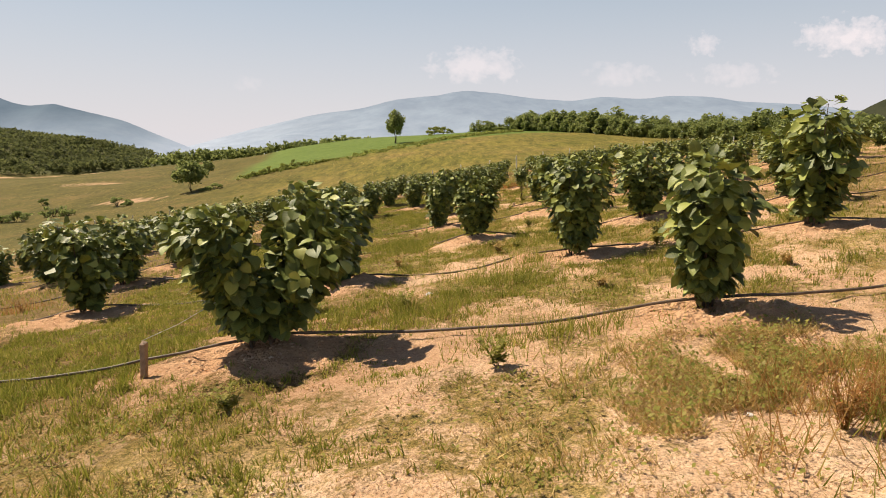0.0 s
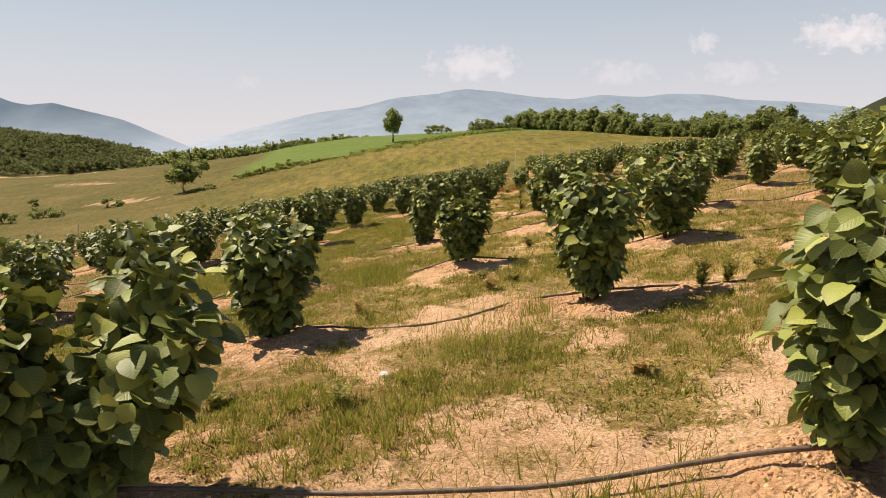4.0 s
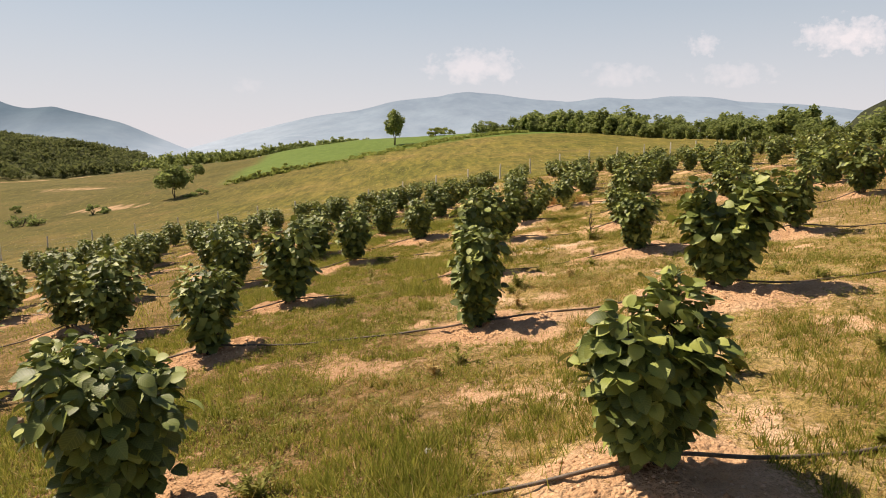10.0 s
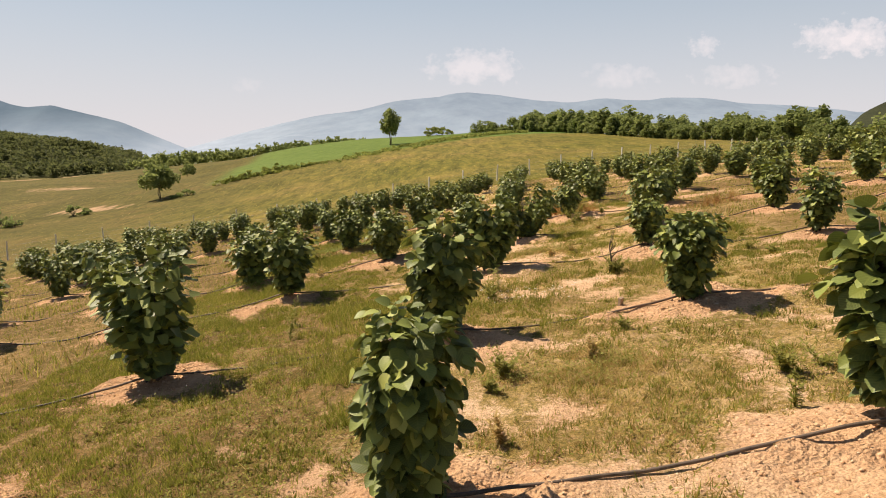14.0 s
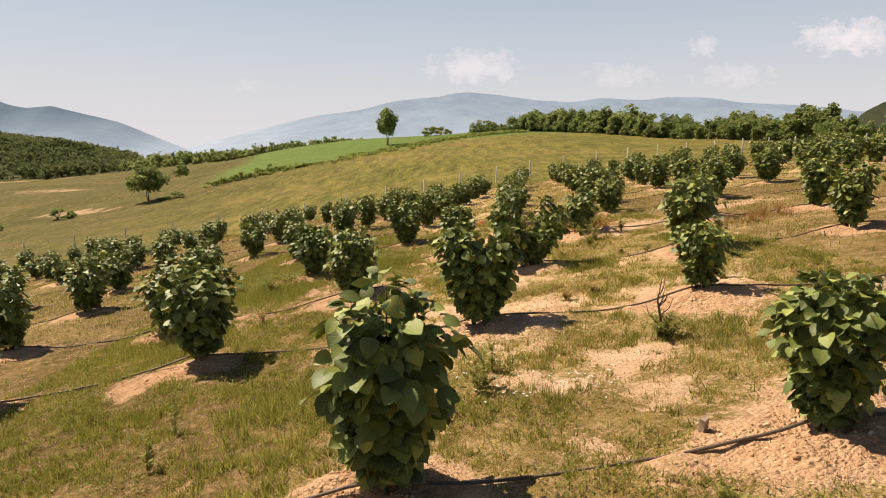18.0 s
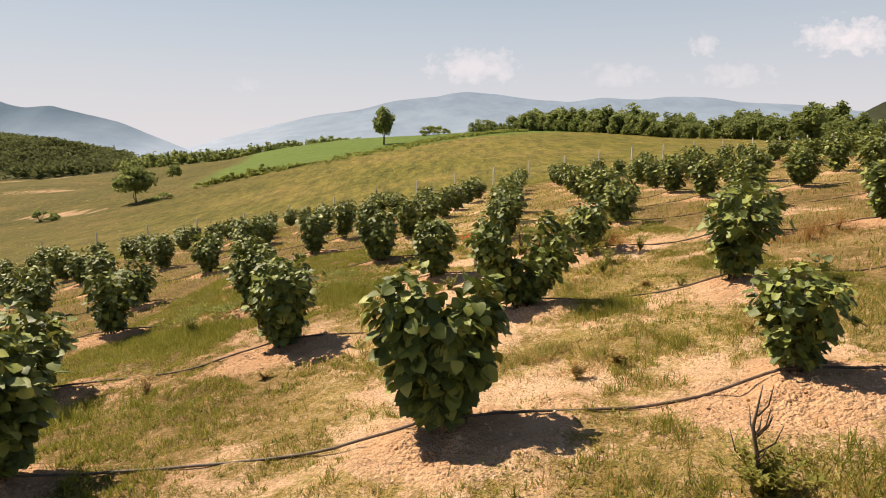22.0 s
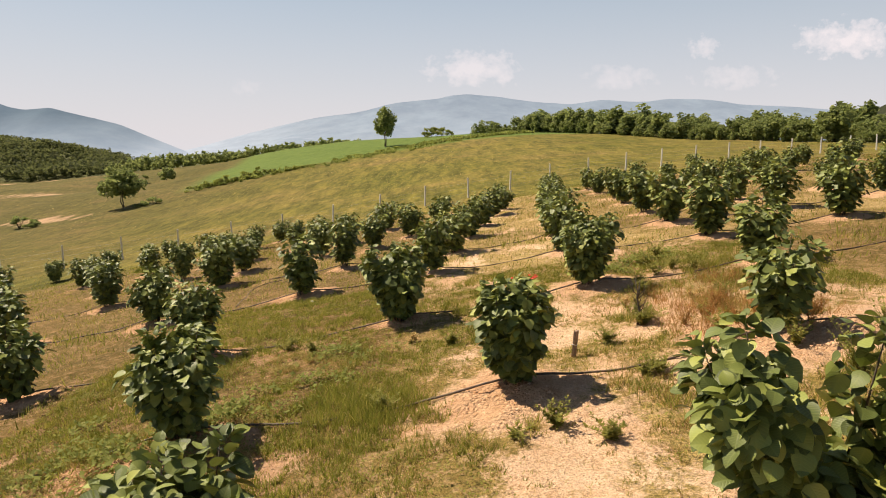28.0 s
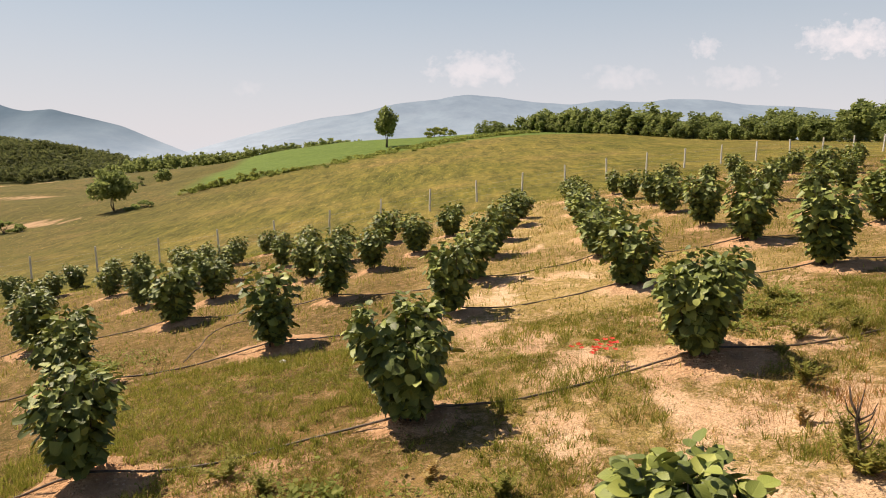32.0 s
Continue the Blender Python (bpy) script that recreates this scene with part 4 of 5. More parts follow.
for (x0, y0, h0), (x1, y1, h1) in zip(belt, belt[1:]):
    n = max(2, int(math.hypot(x1 - x0, y1 - y0) / 2.9))
    for i in range(n):
        u = (i + tr.uniform(0, 0.8)) / n
        for layer in (0, 1, 2):
            x, y = x0 + (x1 - x0) * u + (0, 1, -0.3)[layer] * tr.uniform(4, 8), y0 + (y1 - y0) * u + (0, 1, -0.3)[layer] * tr.uniform(3, 7) + tr.uniform(-1.5, 1.5)
            k = tr.randrange(6)
            s = (h0 + (h1 - h0) * u) / 6.2 * (tr.choice((0.55, 0.65, 0.75, 0.85, 1.0, 1.2)) * tr.uniform(0.9, 1.1) if layer < 2 else tr.uniform(0.3, 0.55))
            ob = grove[k] if k not in first else copy_thing(grove[k], Matrix())
            first.add(k)
            put(ob, x, y, tr.uniform(0, 360), s * tr.uniform(1.1, 1.5), s)
            tagged(ob, group="trees of the wooded belt")


def shrub(x, y, h, wide, seed, label, n=260, size=0.22, material=None):
    r = random.Random(seed)
    root = new("shrub")
    twigs = []
    for k in range(5):
        a = r.uniform(0, 6.28)
        twigs.append(tube([(0, 0, -0.1), (math.cos(a) * wide * 0.15, math.sin(a) * wide * 0.15, h * 0.4), (math.cos(a) * wide * 0.3, math.sin(a) * wide * 0.3, h * 0.75)],
                          [0.04, 0.03, 0.012], 5))
    part("stem", mesh_from("stem", *merge(twigs), M_BARK), root)
    part("foliage", mesh_from("foliage", *crown_triangles(r, n, wide / 2, h / 2, Vector((0, 0, h * 0.52)), size), material or M_CROWN), root)
    put(root, x, y)
    tagged(root, label, "shrub")


shrub(-54.5, 104, 1.9, 2.6, 1, "dark round shrub in the open meadow")
shrub(-52.6, 103.5, 1.0, 2.6, 2, "low dark shrub beside a taller one")
shrub(-72, 177, 2.2, 1.9, 5, "small conical dark shrub in the meadow")
shrub(-72, 112, 1.4, 1.8, 3, "small dark shrub in the dry meadow")
shrub(-40.5, 112, 1.2, 3.2, 4, "low shrub in the shade of a field tree")
shrub(-43.0, 112.6, 0.9, 2.4, 41, "low shrub at the foot of a field tree")
for k in range(9):
    shrub(-38 + k * 1.15, 121 + k * 0.9 + (k % 3), 1.0 + 0.5 * (k % 2), 2.4, 50 + k, "low green shrub in a thicket on the slope", 170, 0.25, M_BRACKEN)
for k in range(14):
    shrub(-58 - k * 1.1, 96 - 1.0 * k + (k % 4), 1.2 + 0.4 * (k % 3), 2.8, 70 + k, "dry brownish scrub along a field ditch", 160, 0.25)
for k in range(5):
    shrub(-3.5 + k * 1.3, 176 + k * 2, 1.6 + 0.8 * (k % 2), 3.4, 90 + k, "bushy green shrub on the crest", 260, 0.3, M_BRACKEN)


# ---- woods and bracken far off ----
def woods(name, label, places, material, tris, size):
    r = random.Random(31)
    verts, faces = [], []
    zs = ground_height(np.array([p[0] for p in places]), np.array([p[1] for p in places]))
    for (x, y, h, w), z in zip(places, zs):
        v, f = crown_triangles(r, tris, w / 2, h / 2, Vector((x, y, z + h * 0.5)), size)
        o = len(verts)
        verts += [tuple(q) for q in v]
        faces += [tuple(a + o for a in g) for g in f]
    ob = new(name, fast_mesh(name, verts, faces, material))
    tagged(ob, label, "woodland", kind="stuff")


wr = random.Random(12)
places = []
for _ in range(3600):
    x, y = wr.uniform(-330, -88), wr.uniform(222, 360)
    if y > 226 + 0.20 * (x + 150) + 8 * math.sin(x * 0.05) and x < -0.462 * y + 4 * math.sin(y):
        places.append((x, y, wr.uniform(3.0, 5.2), wr.uniform(4, 6.5)))
woods("hillside_woods", "dense dark green scrub oak wood over the hillside", places, M_WOODS, 56, 0.6)
places = []
for k in range(260):
    u = wr.random()
    places.append((-108 + 82 * u + wr.uniform(-2, 2), 232 - 16 * u + wr.uniform(0, 16), wr.uniform(3.5, 6.0) * (1 - 0.35 * u), wr.uniform(3, 5)))
woods("tree_line", "dark line of trees beyond the field crest", places, M_CROWN, 46, 0.6)
places = []
for k in range(300):
    u = wr.random() ** 0.6
    places.append((-24 + 46 * u + wr.gauss(0, 1), 129 + 48 * u + wr.gauss(0, 2.2), wr.uniform(0.2, 0.55) * (0.5 + u), wr.uniform(0.9, 2.2)))
for k in range(70):
    u = wr.random()
    places.append((-38 + 14 * u + wr.gauss(0, 0.8), 123 + 8 * u + wr.gauss(0, 1.0), wr.uniform(0.3, 0.6), wr.uniform(0.6, 1.3)))
woods("bracken", "bright green bracken and weeds along the field edge", places, M_BRACKEN, 22, 0.3)

# ---- grass, straw, weeds and clods ----
g = np.random.default_rng(21)
TALL = np.array([(-0.65, 11.4), (0.69, 26.4), (-0.4, 29.6), (1.1, 36.0), (-0.7, 30.1), (-3.1, 29.6), (1.0, 4.3), (1.0, 7.8), (0.84, 7.0),
                 (-3.1, 28.2), (2.3, 2.1), (2.6, 2.6), (3.3, 26.0), (1.35, 34.2), (-3.0, 24.6), (-0.9, 20.6)])


def spots(x, y, places, radius):
    out = np.zeros(len(x))
    for a, b in places:
        out = np.maximum(out, np.exp(-((x - a) ** 2 + 1.6 * (y - b) ** 2) / radius**2))
    return out


def scatter(n, x0, x1, y0, y1):
    return g.uniform(x0, x1, n), g.uniform(y0, y1, n)


def blade_mesh(name, label, material, x, y, z, h, w, category="grass", lying=0.0):
    """Grass blades, each a slim triangle leaning its own way; lying: how far they are pressed down."""
    n = len(x)
    th, lean = g.uniform(0, 2 * np.pi, n), g.uniform(0.1, 0.9, n) + lying
    ph = g.uniform(0, 2 * np.pi, n)
    side = np.stack([np.cos(th), np.sin(th), np.zeros(n)], 1) * w[:, None]
    foot = np.stack([x, y, z - 0.008], 1)
    tip = foot + np.stack([np.cos(ph) * lean * h, np.sin(ph) * lean * h, h * (1 - 0.8 * min(lying, 1.0)) + 0.008], 1)
    v = np.stack([foot - side, foot + side, tip], 1)
    ob = new(name, fast_mesh(name, v.reshape(-1, 3), np.arange(3 * n).reshape(-1, 3), material))
    return tagged(ob, label, category, kind="stuff")


def leaflets(name, label, material, x, y, z, size, rise, category="weed"):
    """Small broad ground leaves, each a bent lozenge."""
    n = len(x)
    th, tilt = g.uniform(0, 2 * np.pi, n), g.uniform(0.0, 0.9, n)
    d = np.stack([np.cos(th) * np.cos(tilt), np.sin(th) * np.cos(tilt), np.sin(tilt)], 1) * size[:, None]
    s = np.stack([-np.sin(th), np.cos(th), g.uniform(-0.3, 0.3, n)], 1) * (size * 0.36)[:, None]
    p = np.stack([x, y, z + rise], 1)
    v = np.stack([p, p + d * 0.5 + s, p + d, p + d * 0.5 - s], 1)
    f = np.arange(n * 4).reshape(-1, 4)
    ob = new(name, fast_mesh(name, v.reshape(-1, 3), f, material))
    return tagged(ob, label, category, kind="stuff")


def keep(x, y, chance):
    k = g.random(len(x)) < chance
    return x[k], y[k]


def cover_of(x, y):
    m = mound(x, y)
    return m, bareness(x, y, m)


# near sward: tufts of a few dozen blades, thin on the hoed rings and worn soil
def sward(tufts, blades, x0, x1, y0, y1):
    x, y = scatter(tufts, x0, x1, y0, y1)
    m, b = cover_of(x, y)
    chance = np.clip(1.15 - 1.25 * b, 0.05, 1) * (1 - 0.93 * step(0.12, 0.55, m)) * (0.10 + 0.90 * step(-0.16, 0.12, fbm(x, y, 0.30, 3) + 0.45 * fbm(x + 8, y, 1.3, 3) + 0.25 * step(-1, -4, x)))
    k = g.random(len(x)) < chance
    x, y, m, b = x[k], y[k], m[k], b[k]
    tall = spots(x, y, TALL, 0.55) * (1 - m)
    high = g.uniform(0.020, 0.060, len(x)) * (1 + 0.9 * step(0.0, 0.35, fbm(x, y, 1.6, 2))) + tall * g.uniform(0.03, 0.12, len(x))
    high *= 1 - 0.5 * step(0.3, 0.8, b)
    straw = np.clip(0.47 + 0.25 * step(5.5, 3, y) + 0.7 * fbm(x, y, 2.2, 3) + 0.7 * fbm(x, y, 0.4, 2) + 0.25 * b - 0.5 * tall - 0.85 * lushness(x, y), 0.04, 0.92)
    dry = np.repeat(g.random(len(x)) < straw, blades) ^ (g.random(len(x) * blades) < 0.16)
    broad = np.repeat(g.uniform(0.012, 0.05, len(x)), blades)
    n = len(dry)
    bx, by = np.repeat(x, blades) + g.normal(0, 1, n) * broad, np.repeat(y, blades) + g.normal(0, 1, n) * broad
    return bx, by, ground_height(bx, by), np.repeat(high, blades) * g.uniform(0.55, 1.5, n), g.uniform(0.0032, 0.0068, n), dry


x, y, z, h, w, dry = sward(150000, 12, -5.0, 6.5, 0.6, 37)
blade_mesh("grass", "short patchy green grass between the rows", M_GRASS, x[~dry], y[~dry], z[~dry], h[~dry], w[~dry])
blade_mesh("dry_grass", "dry straw-coloured grass scattered over the soil", M_STRAW, x[dry], y[dry], z[dry], 0.85 * h[dry], w[dry], lying=0.45)
# rusty dead grass standing in patches
RED = np.array([(3.9, 32.1), (4.4, 31.8), (3.5, 31.8), (3.3, 32.8), (4.8, 31.2), (8.0, 29.5), (7.5, 29.3), (8.5, 29.8), (1.9, 2.35), (2.05, 2.55), (-7.2, 10.3), (4.6, 33.4), (3.2, 30.9)])
cx = np.repeat(RED[:, 0], 700) + g.normal(0, 0.28, len(RED) * 700)
cy = np.repeat(RED[:, 1], 700) + g.normal(0, 0.22, len(RED) * 700)
cx, cy = keep(cx, cy, 0.1 + 0.9 * step(-0.12, 0.15, fbm(cx, cy, 0.3, 3)))
blade_mesh("red_grass", "rust-red dead grass standing in loose patches", M_RUST, cx, cy, ground_height(cx, cy), g.uniform(0.06, 0.32, len(cx)), g.uniform(0.002, 0.004, len(cx)))
# straws and dead stalks strewn over the open soil
x, y = scatter(120000, -5.5, 6.5, 0.6, 38)
m, b = cover_of(x, y)
x, y = keep(x, y, (0.05 + 0.95 * step(-0.1, 0.25, fbm(x + 3, y, 0.5, 3))) * (1 - 0.7 * m))
z = ground_height(x, y)
brown = g.random(len(x)) < 0.22 + 0.7 * lushness(x, y)
blade_mesh("strewn_straw", "pale broken straws lying on the soil", M_STRAW, x[~brown], y[~brown], z[~brown] + 0.006, g.uniform(0.02, 0.08, (~brown).sum()), g.uniform(0.002, 0.0045, (~brown).sum()), lying=1.0)
blade_mesh("strewn_stalks", "brown dead stalks lying on the soil", M_RUST, x[brown], y[brown], z[brown] + 0.006, g.uniform(0.02, 0.07, brown.sum()), g.uniform(0.002, 0.004, brown.sum()), lying=0.8)
# extra blades in the tall clumps
cx = np.repeat(TALL[:, 0], 1500) + g.normal(0, 0.34, len(TALL) * 1500)
cy = np.repeat(TALL[:, 1], 1500) + g.normal(0, 0.26, len(TALL) * 1500)
cx, cy = keep(cx, cy, 0.15 + 0.85 * step(-0.1, 0.15, fbm(cx, cy, 0.28, 3)))
cm = mound(cx, cy)
blade_mesh("tall_grass", "taller lush green grass clumps", M_GRASS, cx, cy, ground_height(cx, cy, cm), g.uniform(0.05, 0.19, len(cx)), g.uniform(0.0025, 0.005, len(cx)))
# sward further off, coarser
x, y = scatter(420000, -26, 34, 2, 72)
out = ((x < -5.0) | (x > 6.5) | (y > 37)) & (y < edge_y(x) + 3) & (np.abs(x - 0.3) < 0.85 * y + 4)
x, y = x[out], y[out]
m, b = cover_of(x, y)
k = g.random(len(x)) < np.clip(1.05 - 1.05 * b, 0.03, 1) * (0.12 + 0.88 * step(-0.15, 0.15, fbm(x, y, 0.5, 3)))
x, y, m, b = x[k], y[k], m[k], b[k]
z = ground_height(x, y, m)
h = g.uniform(0.04, 0.11, len(x)) * (1 + step(0.0, 0.35, fbm(x, y, 2.4, 2)))
dry = g.random(len(x)) < np.clip(0.20 + 0.9 * fbm(x, y, 2.6, 3) - 0.15 * step(2, -6, x), 0.03, 0.8)
w = g.uniform(0.006, 0.013, len(x))
blade_mesh("grass", "rough green grass among the farther rows", M_GRASS, x[~dry], y[~dry], z[~dry], h[~dry], w[~dry])
blade_mesh("dry_grass", "dry grass among the farther rows", M_STRAW, x[dry], y[dry], z[dry], h[dry], w[dry])
# tussocks over the open meadow
x, y = scatter(60000, -110, 62, 48, 130)
out = (y > edge_y(x) + 1) & (np.abs(x) < 0.75 * y + 5) & (g.random(len(x)) < np.clip(70 / y, 0, 1))
x, y = keep(x[out], y[out], 0.3 + 0.7 * step(-0.15, 0.25, fbm(x[out], y[out], 5, 4)))
z = ground_height(x, y, np.zeros(len(x)))
dry = g.random(len(x)) < np.clip(0.5 + 1.1 * fbm(x, y, 9, 3), 0.15, 0.9)
h, w = g.uniform(0.03, 0.13, len(x)), g.uniform(0.01, 0.03, len(x))
blade_mesh("meadow_grass", "green tussocks of the open meadow", M_MEADOW, x[~dry], y[~dry], z[~dry], h[~dry], w[~dry])
blade_mesh("meadow_straw", "yellow dry tussocks of the open meadow", M_STRAW, x[dry], y[dry], z[dry], h[dry], w[dry])
# herbs close to the ground
MATS = np.array([(1.2, 2.6), (1.75, 3.0), (2.3, 2.7), (2.0, 3.5), (-3.1, 29.4), (-2.6, 30.1), (-2.0, 29.5), (-1.6, 31.9), (-2.3, 32.2), (-4.4, 32.0), (1.5, 17.2), (-1.2, 13.2), (2.2, 24.4)])
x, y = scatter(260000, -5.0, 6.5, 0.6, 37)
m, b = cover_of(x, y)
herb = step(-0.02, 0.22, fbm(x + 17, y, 0.9, 3) + 0.25 * fbm(x, y + 30, 4, 2) + 0.14 * lushness(x, y))
k = g.random(len(x)) < herb * np.clip(1.05 - 1.3 * b, 0.0, 1)
x, y, m = x[k], y[k], m[k]
leaflets("ground_weeds", "low broad-leaved green weeds among the grass", M_WEED, x, y, ground_height(x, y, m), g.uniform(0.012, 0.032, len(x)), g.uniform(0.0, 0.06, len(x)))
cx = np.repeat(MATS[:, 0], 7500) + g.normal(0, 0.42, len(MATS) * 7500)
cy = np.repeat(MATS[:, 1], 7500) + g.normal(0, 0.30, len(MATS) * 7500)
cx, cy = keep(cx, cy, step(-0.12, 0.12, fbm(cx, cy, 0.3, 3)))
dull = g.random(len(cx)) < 0.7
blade_mesh("dry_litter", "withered stalks lying among creeping weeds", M_STRAW, cx[dull], cy[dull], ground_height(cx[dull], cy[dull]), g.uniform(0.04, 0.11, dull.sum()), g.uniform(0.0025, 0.005, dull.sum()), lying=0.35)
cx, cy = cx[~dull], cy[~dull]
leaflets("weed_mat", "low mats of small creeping green leaves", M_WEED, cx, cy, ground_height(cx, cy), g.uniform(0.012, 0.034, len(cx)), g.uniform(0.0, 0.09, len(cx)))
# broad-leaved plants sprawling down the slope
SPRAWL = np.array([(-3.2, 29.2), (-2.9, 29.9), (-2.0, 30.3), (-1.5, 30.9), (-3.6, 30.4), (-1.1, 32.2), (4.0, 35.8), (4.6, 36.2), (3.4, 35.4), (-6.5, 38.5), (-5.8, 38.0), (-3.8, 25.2)])
cx = np.repeat(SPRAWL[:, 0], 900) + g.normal(0, 0.34, len(SPRAWL) * 900)
cy = np.repeat(SPRAWL[:, 1], 900) + g.normal(0, 0.26, len(SPRAWL) * 900)
cx, cy = keep(cx, cy, step(-0.15, 0.15, fbm(cx, cy, 0.35, 3)))
leaflets("sprawling_plants", "sprawling yellow-green plants with broad leaves", M_BRACKEN, cx, cy, ground_height(cx, cy), g.uniform(0.03, 0.075, len(cx)), g.uniform(0.0, 0.12, len(cx)))
# clods and crumbs on the hoed rings
x, y = scatter(342000, -5.5, 7, 1, 37)
m, b = cover_of(x, y)
k = (g.random(len(x)) < 0.62 * m**1.2 + 0.14 * (b > 0.5))
x, y, m = x[k], y[k], m[k]
z = ground_height(x, y, m)
s = 0.004 + 0.014 * g.random(len(x)) ** 4 + 0.022 * m * g.random(len(x)) ** 16
n = len(x)
octa = np.array([(1, 0, 0), (-1, 0, 0), (0, 1, 0), (0, -1, 0), (0, 0, 0.75), (0, 0, -0.6)], float)
v = octa[None] * (s[:, None, None] * g.uniform(0.6, 1.35, (n, 6, 3))) + np.stack([x, y, z - s * 0.1], 1)[:, None]
tri = np.array([(0, 2, 4), (2, 1, 4), (1, 3, 4), (3, 0, 4), (2, 0, 5), (1, 2, 5), (3, 1, 5), (0, 3, 5)])
f = (tri[None] + (np.arange(n) * 6)[:, None, None]).reshape(-1, 3)
tagged(new("soil_clods", fast_mesh("soil_clods", v.reshape(-1, 3), f, M_CLOD)), "crumbly orange soil clods round the bushes", "soil", kind="stuff")


# ---- weeds and small finds ----
def weed(x, y, h, wide, seed, label, material, stems=9, name="weed", leaf=1.0):
    """A branching weed: thin stalks set with narrow leaves."""
    r = random.Random(seed)
    root = new(name)
    vv, ff = [], []
    for k in range(stems):
        a = r.uniform(0, 6.28)
        reach = r.uniform(0.2, 1) * wide / 2
        tip = Vector((math.cos(a) * reach, math.sin(a) * reach, h * r.uniform(0.6, 1)))
        mid = Vector((tip.x * 0.35, tip.y * 0.35, tip.z * 0.5))
        stalk_stuff, fat = (material, 0.6) if name == "dock_weed" else (material, 0.8)
        part("stalk", mesh_from("stalk", *tube([(0, 0, -0.03), mid, tip], [0.004 * fat, 0.003 * fat, 0.0015 * fat], 4), stalk_stuff), root)
        for j in range(34):
            u = r.uniform(0.12, 1)
            p = mid * (2 * u * (1 - u)) + tip * u * u
            th = r.uniform(0, 6.28)
            d = Vector((math.cos(th), math.sin(th), r.uniform(-0.1, 0.8))) * r.uniform(0.03, 0.075) * leaf * (1.2 - 0.6 * u)
            s = Vector((-math.sin(th), math.cos(th), 0)) * d.length * 0.2
            o = len(vv)
            vv += [p, p + d * 0.5 + s, p + d, p + d * 0.5 - s]
            ff.append((o, o + 1, o + 2, o + 3))
    part("foliage", mesh_from("foliage", vv, ff, material, False), root)
    put(root, x, y)
    root.location.z += 0.04
    tagged(root, label, "weed")


for i, (x, y, h, w) in enumerate(((2.97, 8.0, 0.42, 0.5), (3.3, 8.2, 0.45, 0.5), (3.74, 28.4, 0.5, 0.6), (4.07, 29.3, 0.55, 0.7), (2.85, 31.8, 0.5, 0.45),
                                  (1.21, 28.9, 0.22, 0.45), (2.3, 29.9, 0.25, 0.6), (0.32, 32.0, 0.25, 0.5), (-2.18, 33.0, 0.3, 0.8), (-1.7, 32.6, 0.28, 0.6),
                                  (0.75, 17.3, 0.3, 0.4), (2.9, 16.6, 0.28, 0.4), (-1.6, 11.6, 0.3, 0.5), (-3.1, 28.3, 0.55, 0.7), (1.9, 12.6, 0.25, 0.4), (3.9, 30.0, 0.4, 0.6), (4.5, 31.2, 0.45, 0.6), (3.4, 30.6, 0.3, 0.5), (4.9, 30.1, 0.4, 0.6), (3.3, 33.2, 0.3, 0.5), (4.2, 32.4, 0.35, 0.6), (3.4, 36.0, 0.4, 0.9), (4.1, 35.6, 0.35, 0.8), (4.6, 36.3, 0.4, 0.8), (2.45, 29.95, 0.2, 0.6), (4.35, 34.8, 0.45, 0.8), (4.0, 34.5, 0.35, 0.7), (4.7, 34.6, 0.4, 0.7), (2.2, 31.0, 0.2, 0.4), (3.0, 29.3, 0.2, 0.4), (1.6, 28.6, 0.22, 0.5), (-0.4, 29.9, 0.25, 0.6))):
    weed(x, y, h, w, 200 + i, "bushy green weed with narrow leaves", M_WEED, 12)
for i, (x, y, h) in enumerate(((1.83, 2.3, 0.42), (-7.2, 10.3, 0.4), (8.0, 29.5, 0.55), (7.6, 29.2, 0.5), (8.5, 29.8, 0.5), (3.55, 31.4, 0.45), (3.2, 31.2, 0.4), (3.9, 31.9, 0.4), (4.4, 30.6, 0.45), (4.1, 31.2, 0.35), (4.8, 31.6, 0.4), (3.7, 30.9, 0.35))):
    weed(x, y, h, 0.55, 240 + i, "rust-red dried dock weed", M_RUST, 16, "dock_weed", 0.5)
for i, (x, y, h) in enumerate(((-1.92, 20.6, 0.55), (0.87, 20.6, 0.62), (-1.8, 19.8, 0.5), (0.95, 20.75, 0.5), (2.6, 15.9, 0.35), (1.05, 21.1, 0.5))):
    weed(x, y, h, 0.22, 260 + i, "tall thin weed with sparse leaves", M_WEED, 3, "tall_weed")


scrub_kit = [(0.2, 0.4, M_WEED, "low green weed in the grass"), (0.22, 0.35, M_STRAW, "withered straw-coloured weed in the grass"), (0.16, 0.45, M_WEED, "spreading green weed on dry soil")]
wr = random.Random(61)
placed = 0
while placed < 66:
    x, y = wr.uniform(-4.5, 6.0), wr.uniform(3.0, 36)
    if float(mound(np.array([x]), np.array([y]))[0]) > 0.25 or wr.random() > 0.45 + 0.12 * x:
        continue
    h, w, mat, label = scrub_kit[placed % 3]
    weed(x, y, h * wr.uniform(0.6, 1.3), w * wr.uniform(0.7, 1.2), 400 + placed, label, mat, 5)
    placed += 1


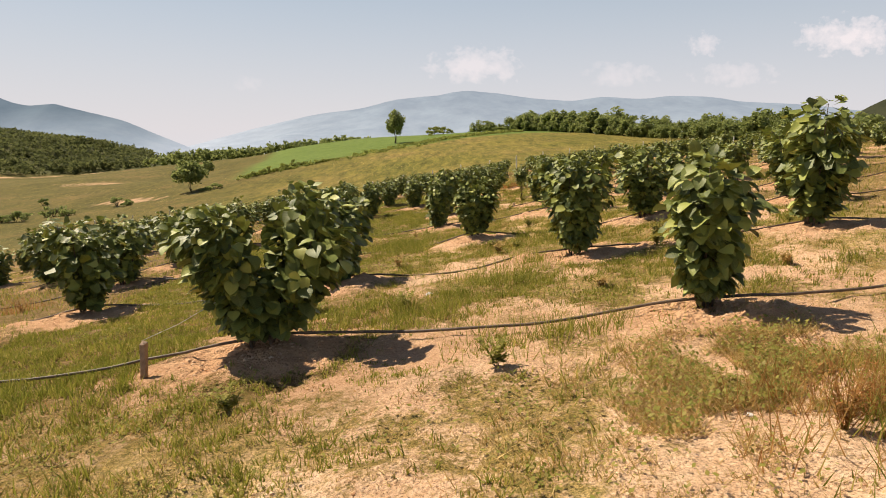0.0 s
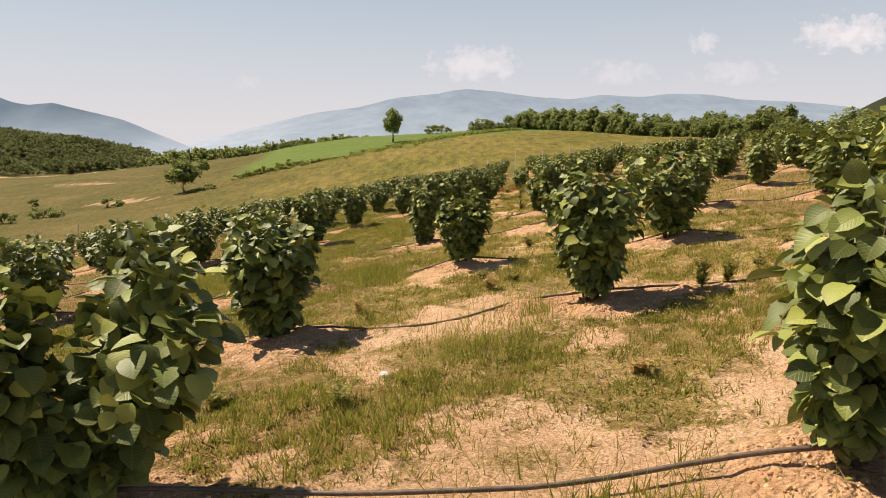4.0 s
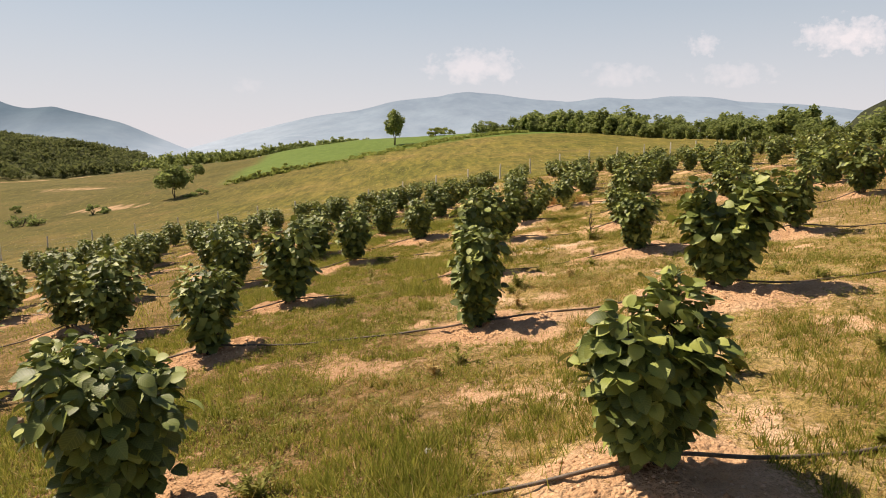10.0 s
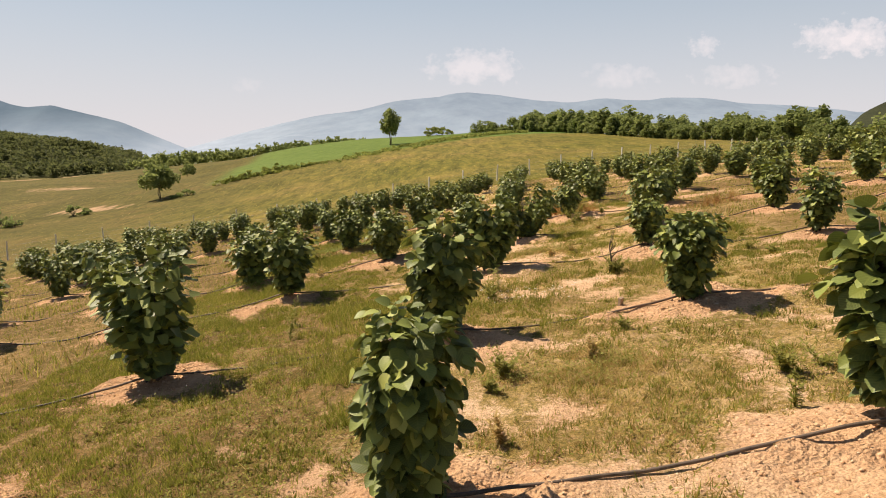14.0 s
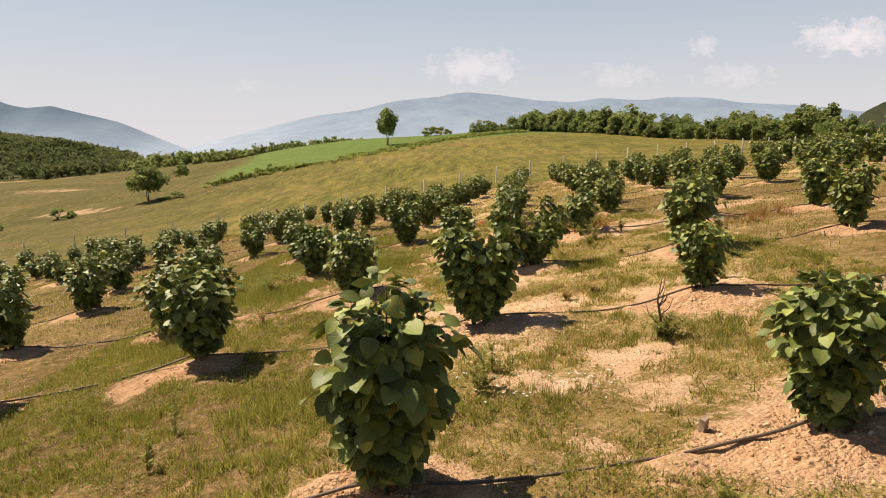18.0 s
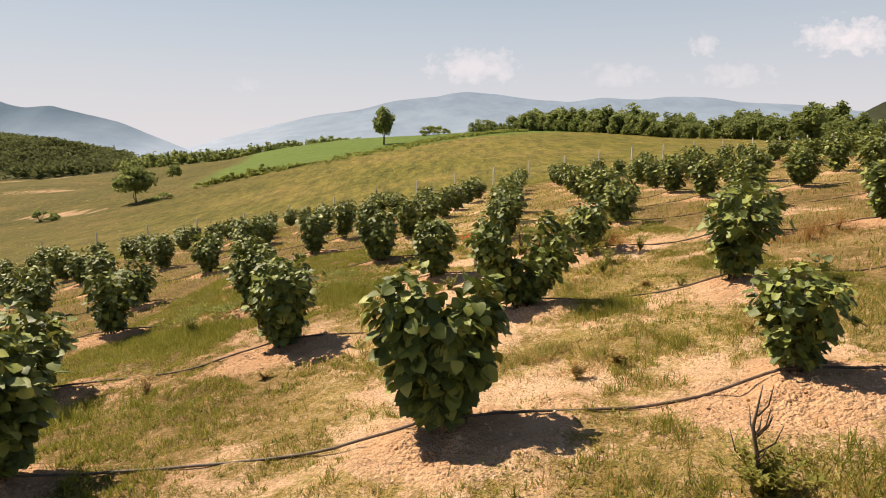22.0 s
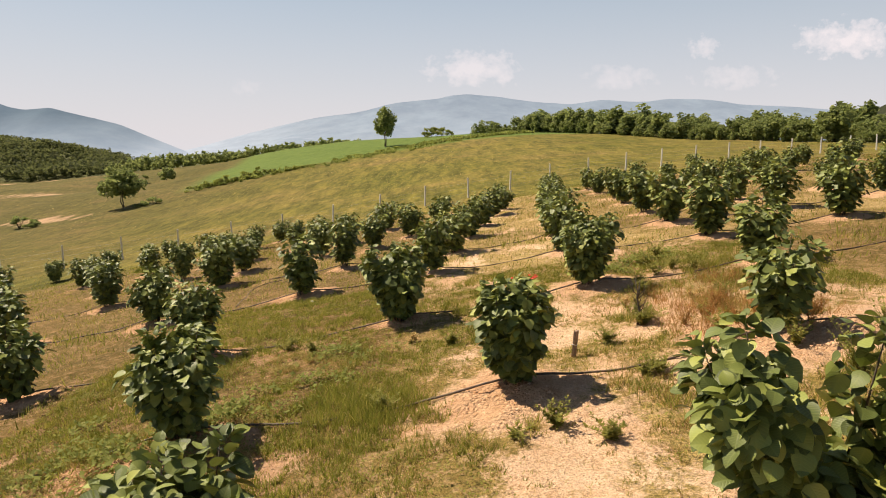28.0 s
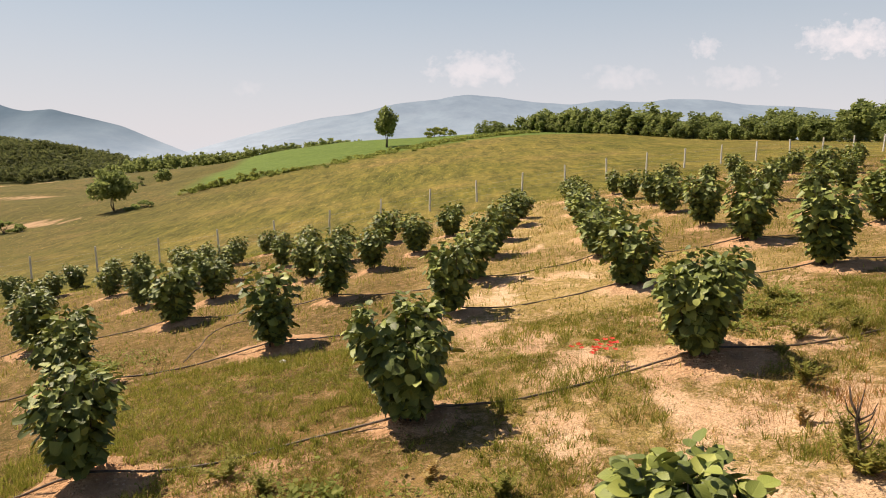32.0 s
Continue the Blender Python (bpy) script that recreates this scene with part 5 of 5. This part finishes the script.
def dead_sapling(x, y, h, seed):
    """A bare, forked young trunk with leafy suckers at its foot."""
    r = random.Random(seed)
    root = new("dead_sapling")
    part("trunk", mesh_from("trunk", *tube([(0, 0, -0.05), (0.02, 0, h * 0.3), (-0.02, 0.01, h * 0.6), (0.01, 0, h)], [0.018, 0.014, 0.010, 0.003], 6), M_BARK), root)
    for k in range(9):
        z0 = h * r.uniform(0.2, 0.75)
        a = r.uniform(0, 6.28)
        ln = h * r.uniform(0.18, 0.42)
        part("branch", mesh_from("branch", *tube([(0, 0, z0), (math.cos(a) * ln * 0.4, math.sin(a) * ln * 0.4, z0 + ln * 0.4), (math.cos(a) * ln * 0.55, math.sin(a) * ln * 0.55, z0 + ln * 0.9)],
                                                 [0.007, 0.005, 0.002], 5), M_BARK), root)
    put(root, x, y)
    root.location.z += 0.05
    tagged(root, "bare dead sapling with forked dry twigs", "sapling")
    weed(x + 0.05, y - 0.05, h * 0.5, 0.75, seed, "tuft of green suckers round a dead sapling", M_WEED, 30, "sucker_tuft")


dead_sapling(2.87, 21.6, 0.66, 5)
dead_sapling(2.77, 31.65, 0.62, 6)


def flower(x, y, h, seed, name, label, material, size):
    r = random.Random(seed)
    root = new(name)
    lean = Vector((r.uniform(-0.04, 0.04), r.uniform(-0.04, 0.04), h))
    part("stalk", mesh_from("stalk", *tube([(0, 0, -0.02), lean * 0.5, lean], [0.002, 0.0017, 0.0014], 4), M_WEED), root)
    v, f = [tuple(lean)], []
    n = 6
    for k in range(n):
        a0, a1 = 2 * math.pi * k / n, 2 * math.pi * (k + 0.92) / n
        o = len(v)
        v += [(lean.x + size * math.cos(a0), lean.y + size * math.sin(a0), h + size * r.uniform(0.2, 0.7)),
              (lean.x + size * math.cos(a1), lean.y + size * math.sin(a1), h + size * r.uniform(0.2, 0.7))]
        f.append((0, o, o + 1))
    part("blossom", mesh_from("blossom", v, f, material, False), root)
    put(root, x, y)
    root.location.z += 0.05
    tagged(root, label, "flower", group="poppies" if name == "poppy" else "daisies")


fr = random.Random(8)
for k in range(17):
    flower(1.68 + fr.gauss(0, 0.16), 34.5 + fr.gauss(0, 0.16), fr.uniform(0.18, 0.32), k, "poppy", "red poppy in a small clump on the bare soil", M_POPPY, 0.04)
for k in range(60):
    cx, cy = ((0.89, 20.7), (1.74, 20.35), (1.35, 20.5))[k % 3]
    flower(cx + fr.gauss(0, 0.3), cy + fr.gauss(0, 0.2), fr.uniform(0.05, 0.14), 300 + k, "daisy", "small white daisy in the grass", M_DAISY, 0.012)


def stone(x, y, s, seed):
    bm = bmesh.new()
    bmesh.ops.create_icosphere(bm, subdivisions=2, radius=s)
    r = random.Random(seed)
    for v in bm.verts:
        v.co *= r.uniform(0.85, 1.1)
        v.co.z *= 0.55
    me = bpy.data.meshes.new("stone")
    bm.to_mesh(me)
    me.materials.append(M_STONE)
    ob = new("stone", me)
    ob.matrix_basis = pose(x, y, ground_at(x, y) + s * 0.25, 0, 0, seed * 40)
    tagged(ob, "pale stone lying on the soil", "stone")


stone(-0.04, 6.5, 0.045, 1)
stone(-2.57, 36.7, 0.06, 2)
stone(3.6, 57.6, 0.3, 3)
stone(1.55, 2.55, 0.018, 4)
stone(-0.5, 11.9, 0.03, 5)


# ---- clouds, far beyond the ridges ----
def cloud(bearing, rise, wide, tall, seed, strength, label):
    """A soft cumulus bank on the sky backdrop."""
    far = 4700
    k = Nodes("cloud")
    co = k.n("TexCoord")
    puff = k.n("TexNoise", Scale=3.6, Detail=10, Roughness=0.6)
    shift = k.n("Mapping")
    shift.inputs["Location"].default_value = (seed * 3.1, 0, seed)
    shift.inputs["Scale"].default_value = (wide / tall * 0.8, 1, 1)
    k.l(co.outputs["Generated"], shift.inputs["Vector"])
    k.l(shift.outputs[0], puff.inputs["Vector"])
    grad = k.n("Mapping")
    grad.inputs["Location"].default_value = (-1, 0, -0.75)
    grad.inputs["Scale"].default_value = (2, 0, 1.75)
    k.l(co.outputs["Generated"], grad.inputs["Vector"])
    ball = k.n("VectorMath")
    ball.operation = "LENGTH"
    k.l(grad.outputs[0], ball.inputs[0])
    body = k.math("SUBTRACT", k.math("ADD", k.math("MULTIPLY", puff.outputs["Fac"], 2.3), -0.40), ball.outputs["Value"])
    alpha = k.ramp(body, (0.0, (0, 0, 0)), (0.22, (strength * 0.45,) * 3), (0.7, (strength,) * 3))
    # the flat card emits its sunlit colour; no lamp lights it
    glow = k.n("Emission", Color=(0.84, 0.76, 0.76, 1), Strength=1.0)
    clear = k.n("BsdfTransparent")
    mix = k.n("MixShader")
    k.l(alpha, mix.inputs["Fac"])
    k.l(clear.outputs[0], mix.inputs[1])
    k.l(glow.outputs[0], mix.inputs[2])
    mat = k.done(mix.outputs[0])
    cx, cz = bearing * far, rise * far
    w, h = wide * far / 2, tall * far / 2
    me = mesh_from("cloud", [(cx - w, far, cz - h), (cx + w, far, cz - h), (cx + w, far, cz + h), (cx - w, far, cz + h)], [(0, 1, 2, 3)], mat, False)
    ob = new("backdrop_cloud", me)
    tagged(ob, label, "cloud", kind="structure")


cloud(0.63, 0.166, 0.22, 0.07, 1, 0.52, "bright drifting cumulus cloud")
cloud(0.40, 0.152, 0.075, 0.042, 2, 0.3, "small faint cloud")
cloud(0.05, 0.122, 0.19, 0.065, 3, 0.36, "soft white cloud bank over the mountain")
cloud(0.28, 0.108, 0.14, 0.045, 4, 0.2, "thin pale cloud")
cloud(0.46, 0.108, 0.16, 0.045, 5, 0.2, "thin pale cloud")
cloud(-0.30, 0.092, 0.06, 0.03, 6, 0.1, "faint wisp of cloud")
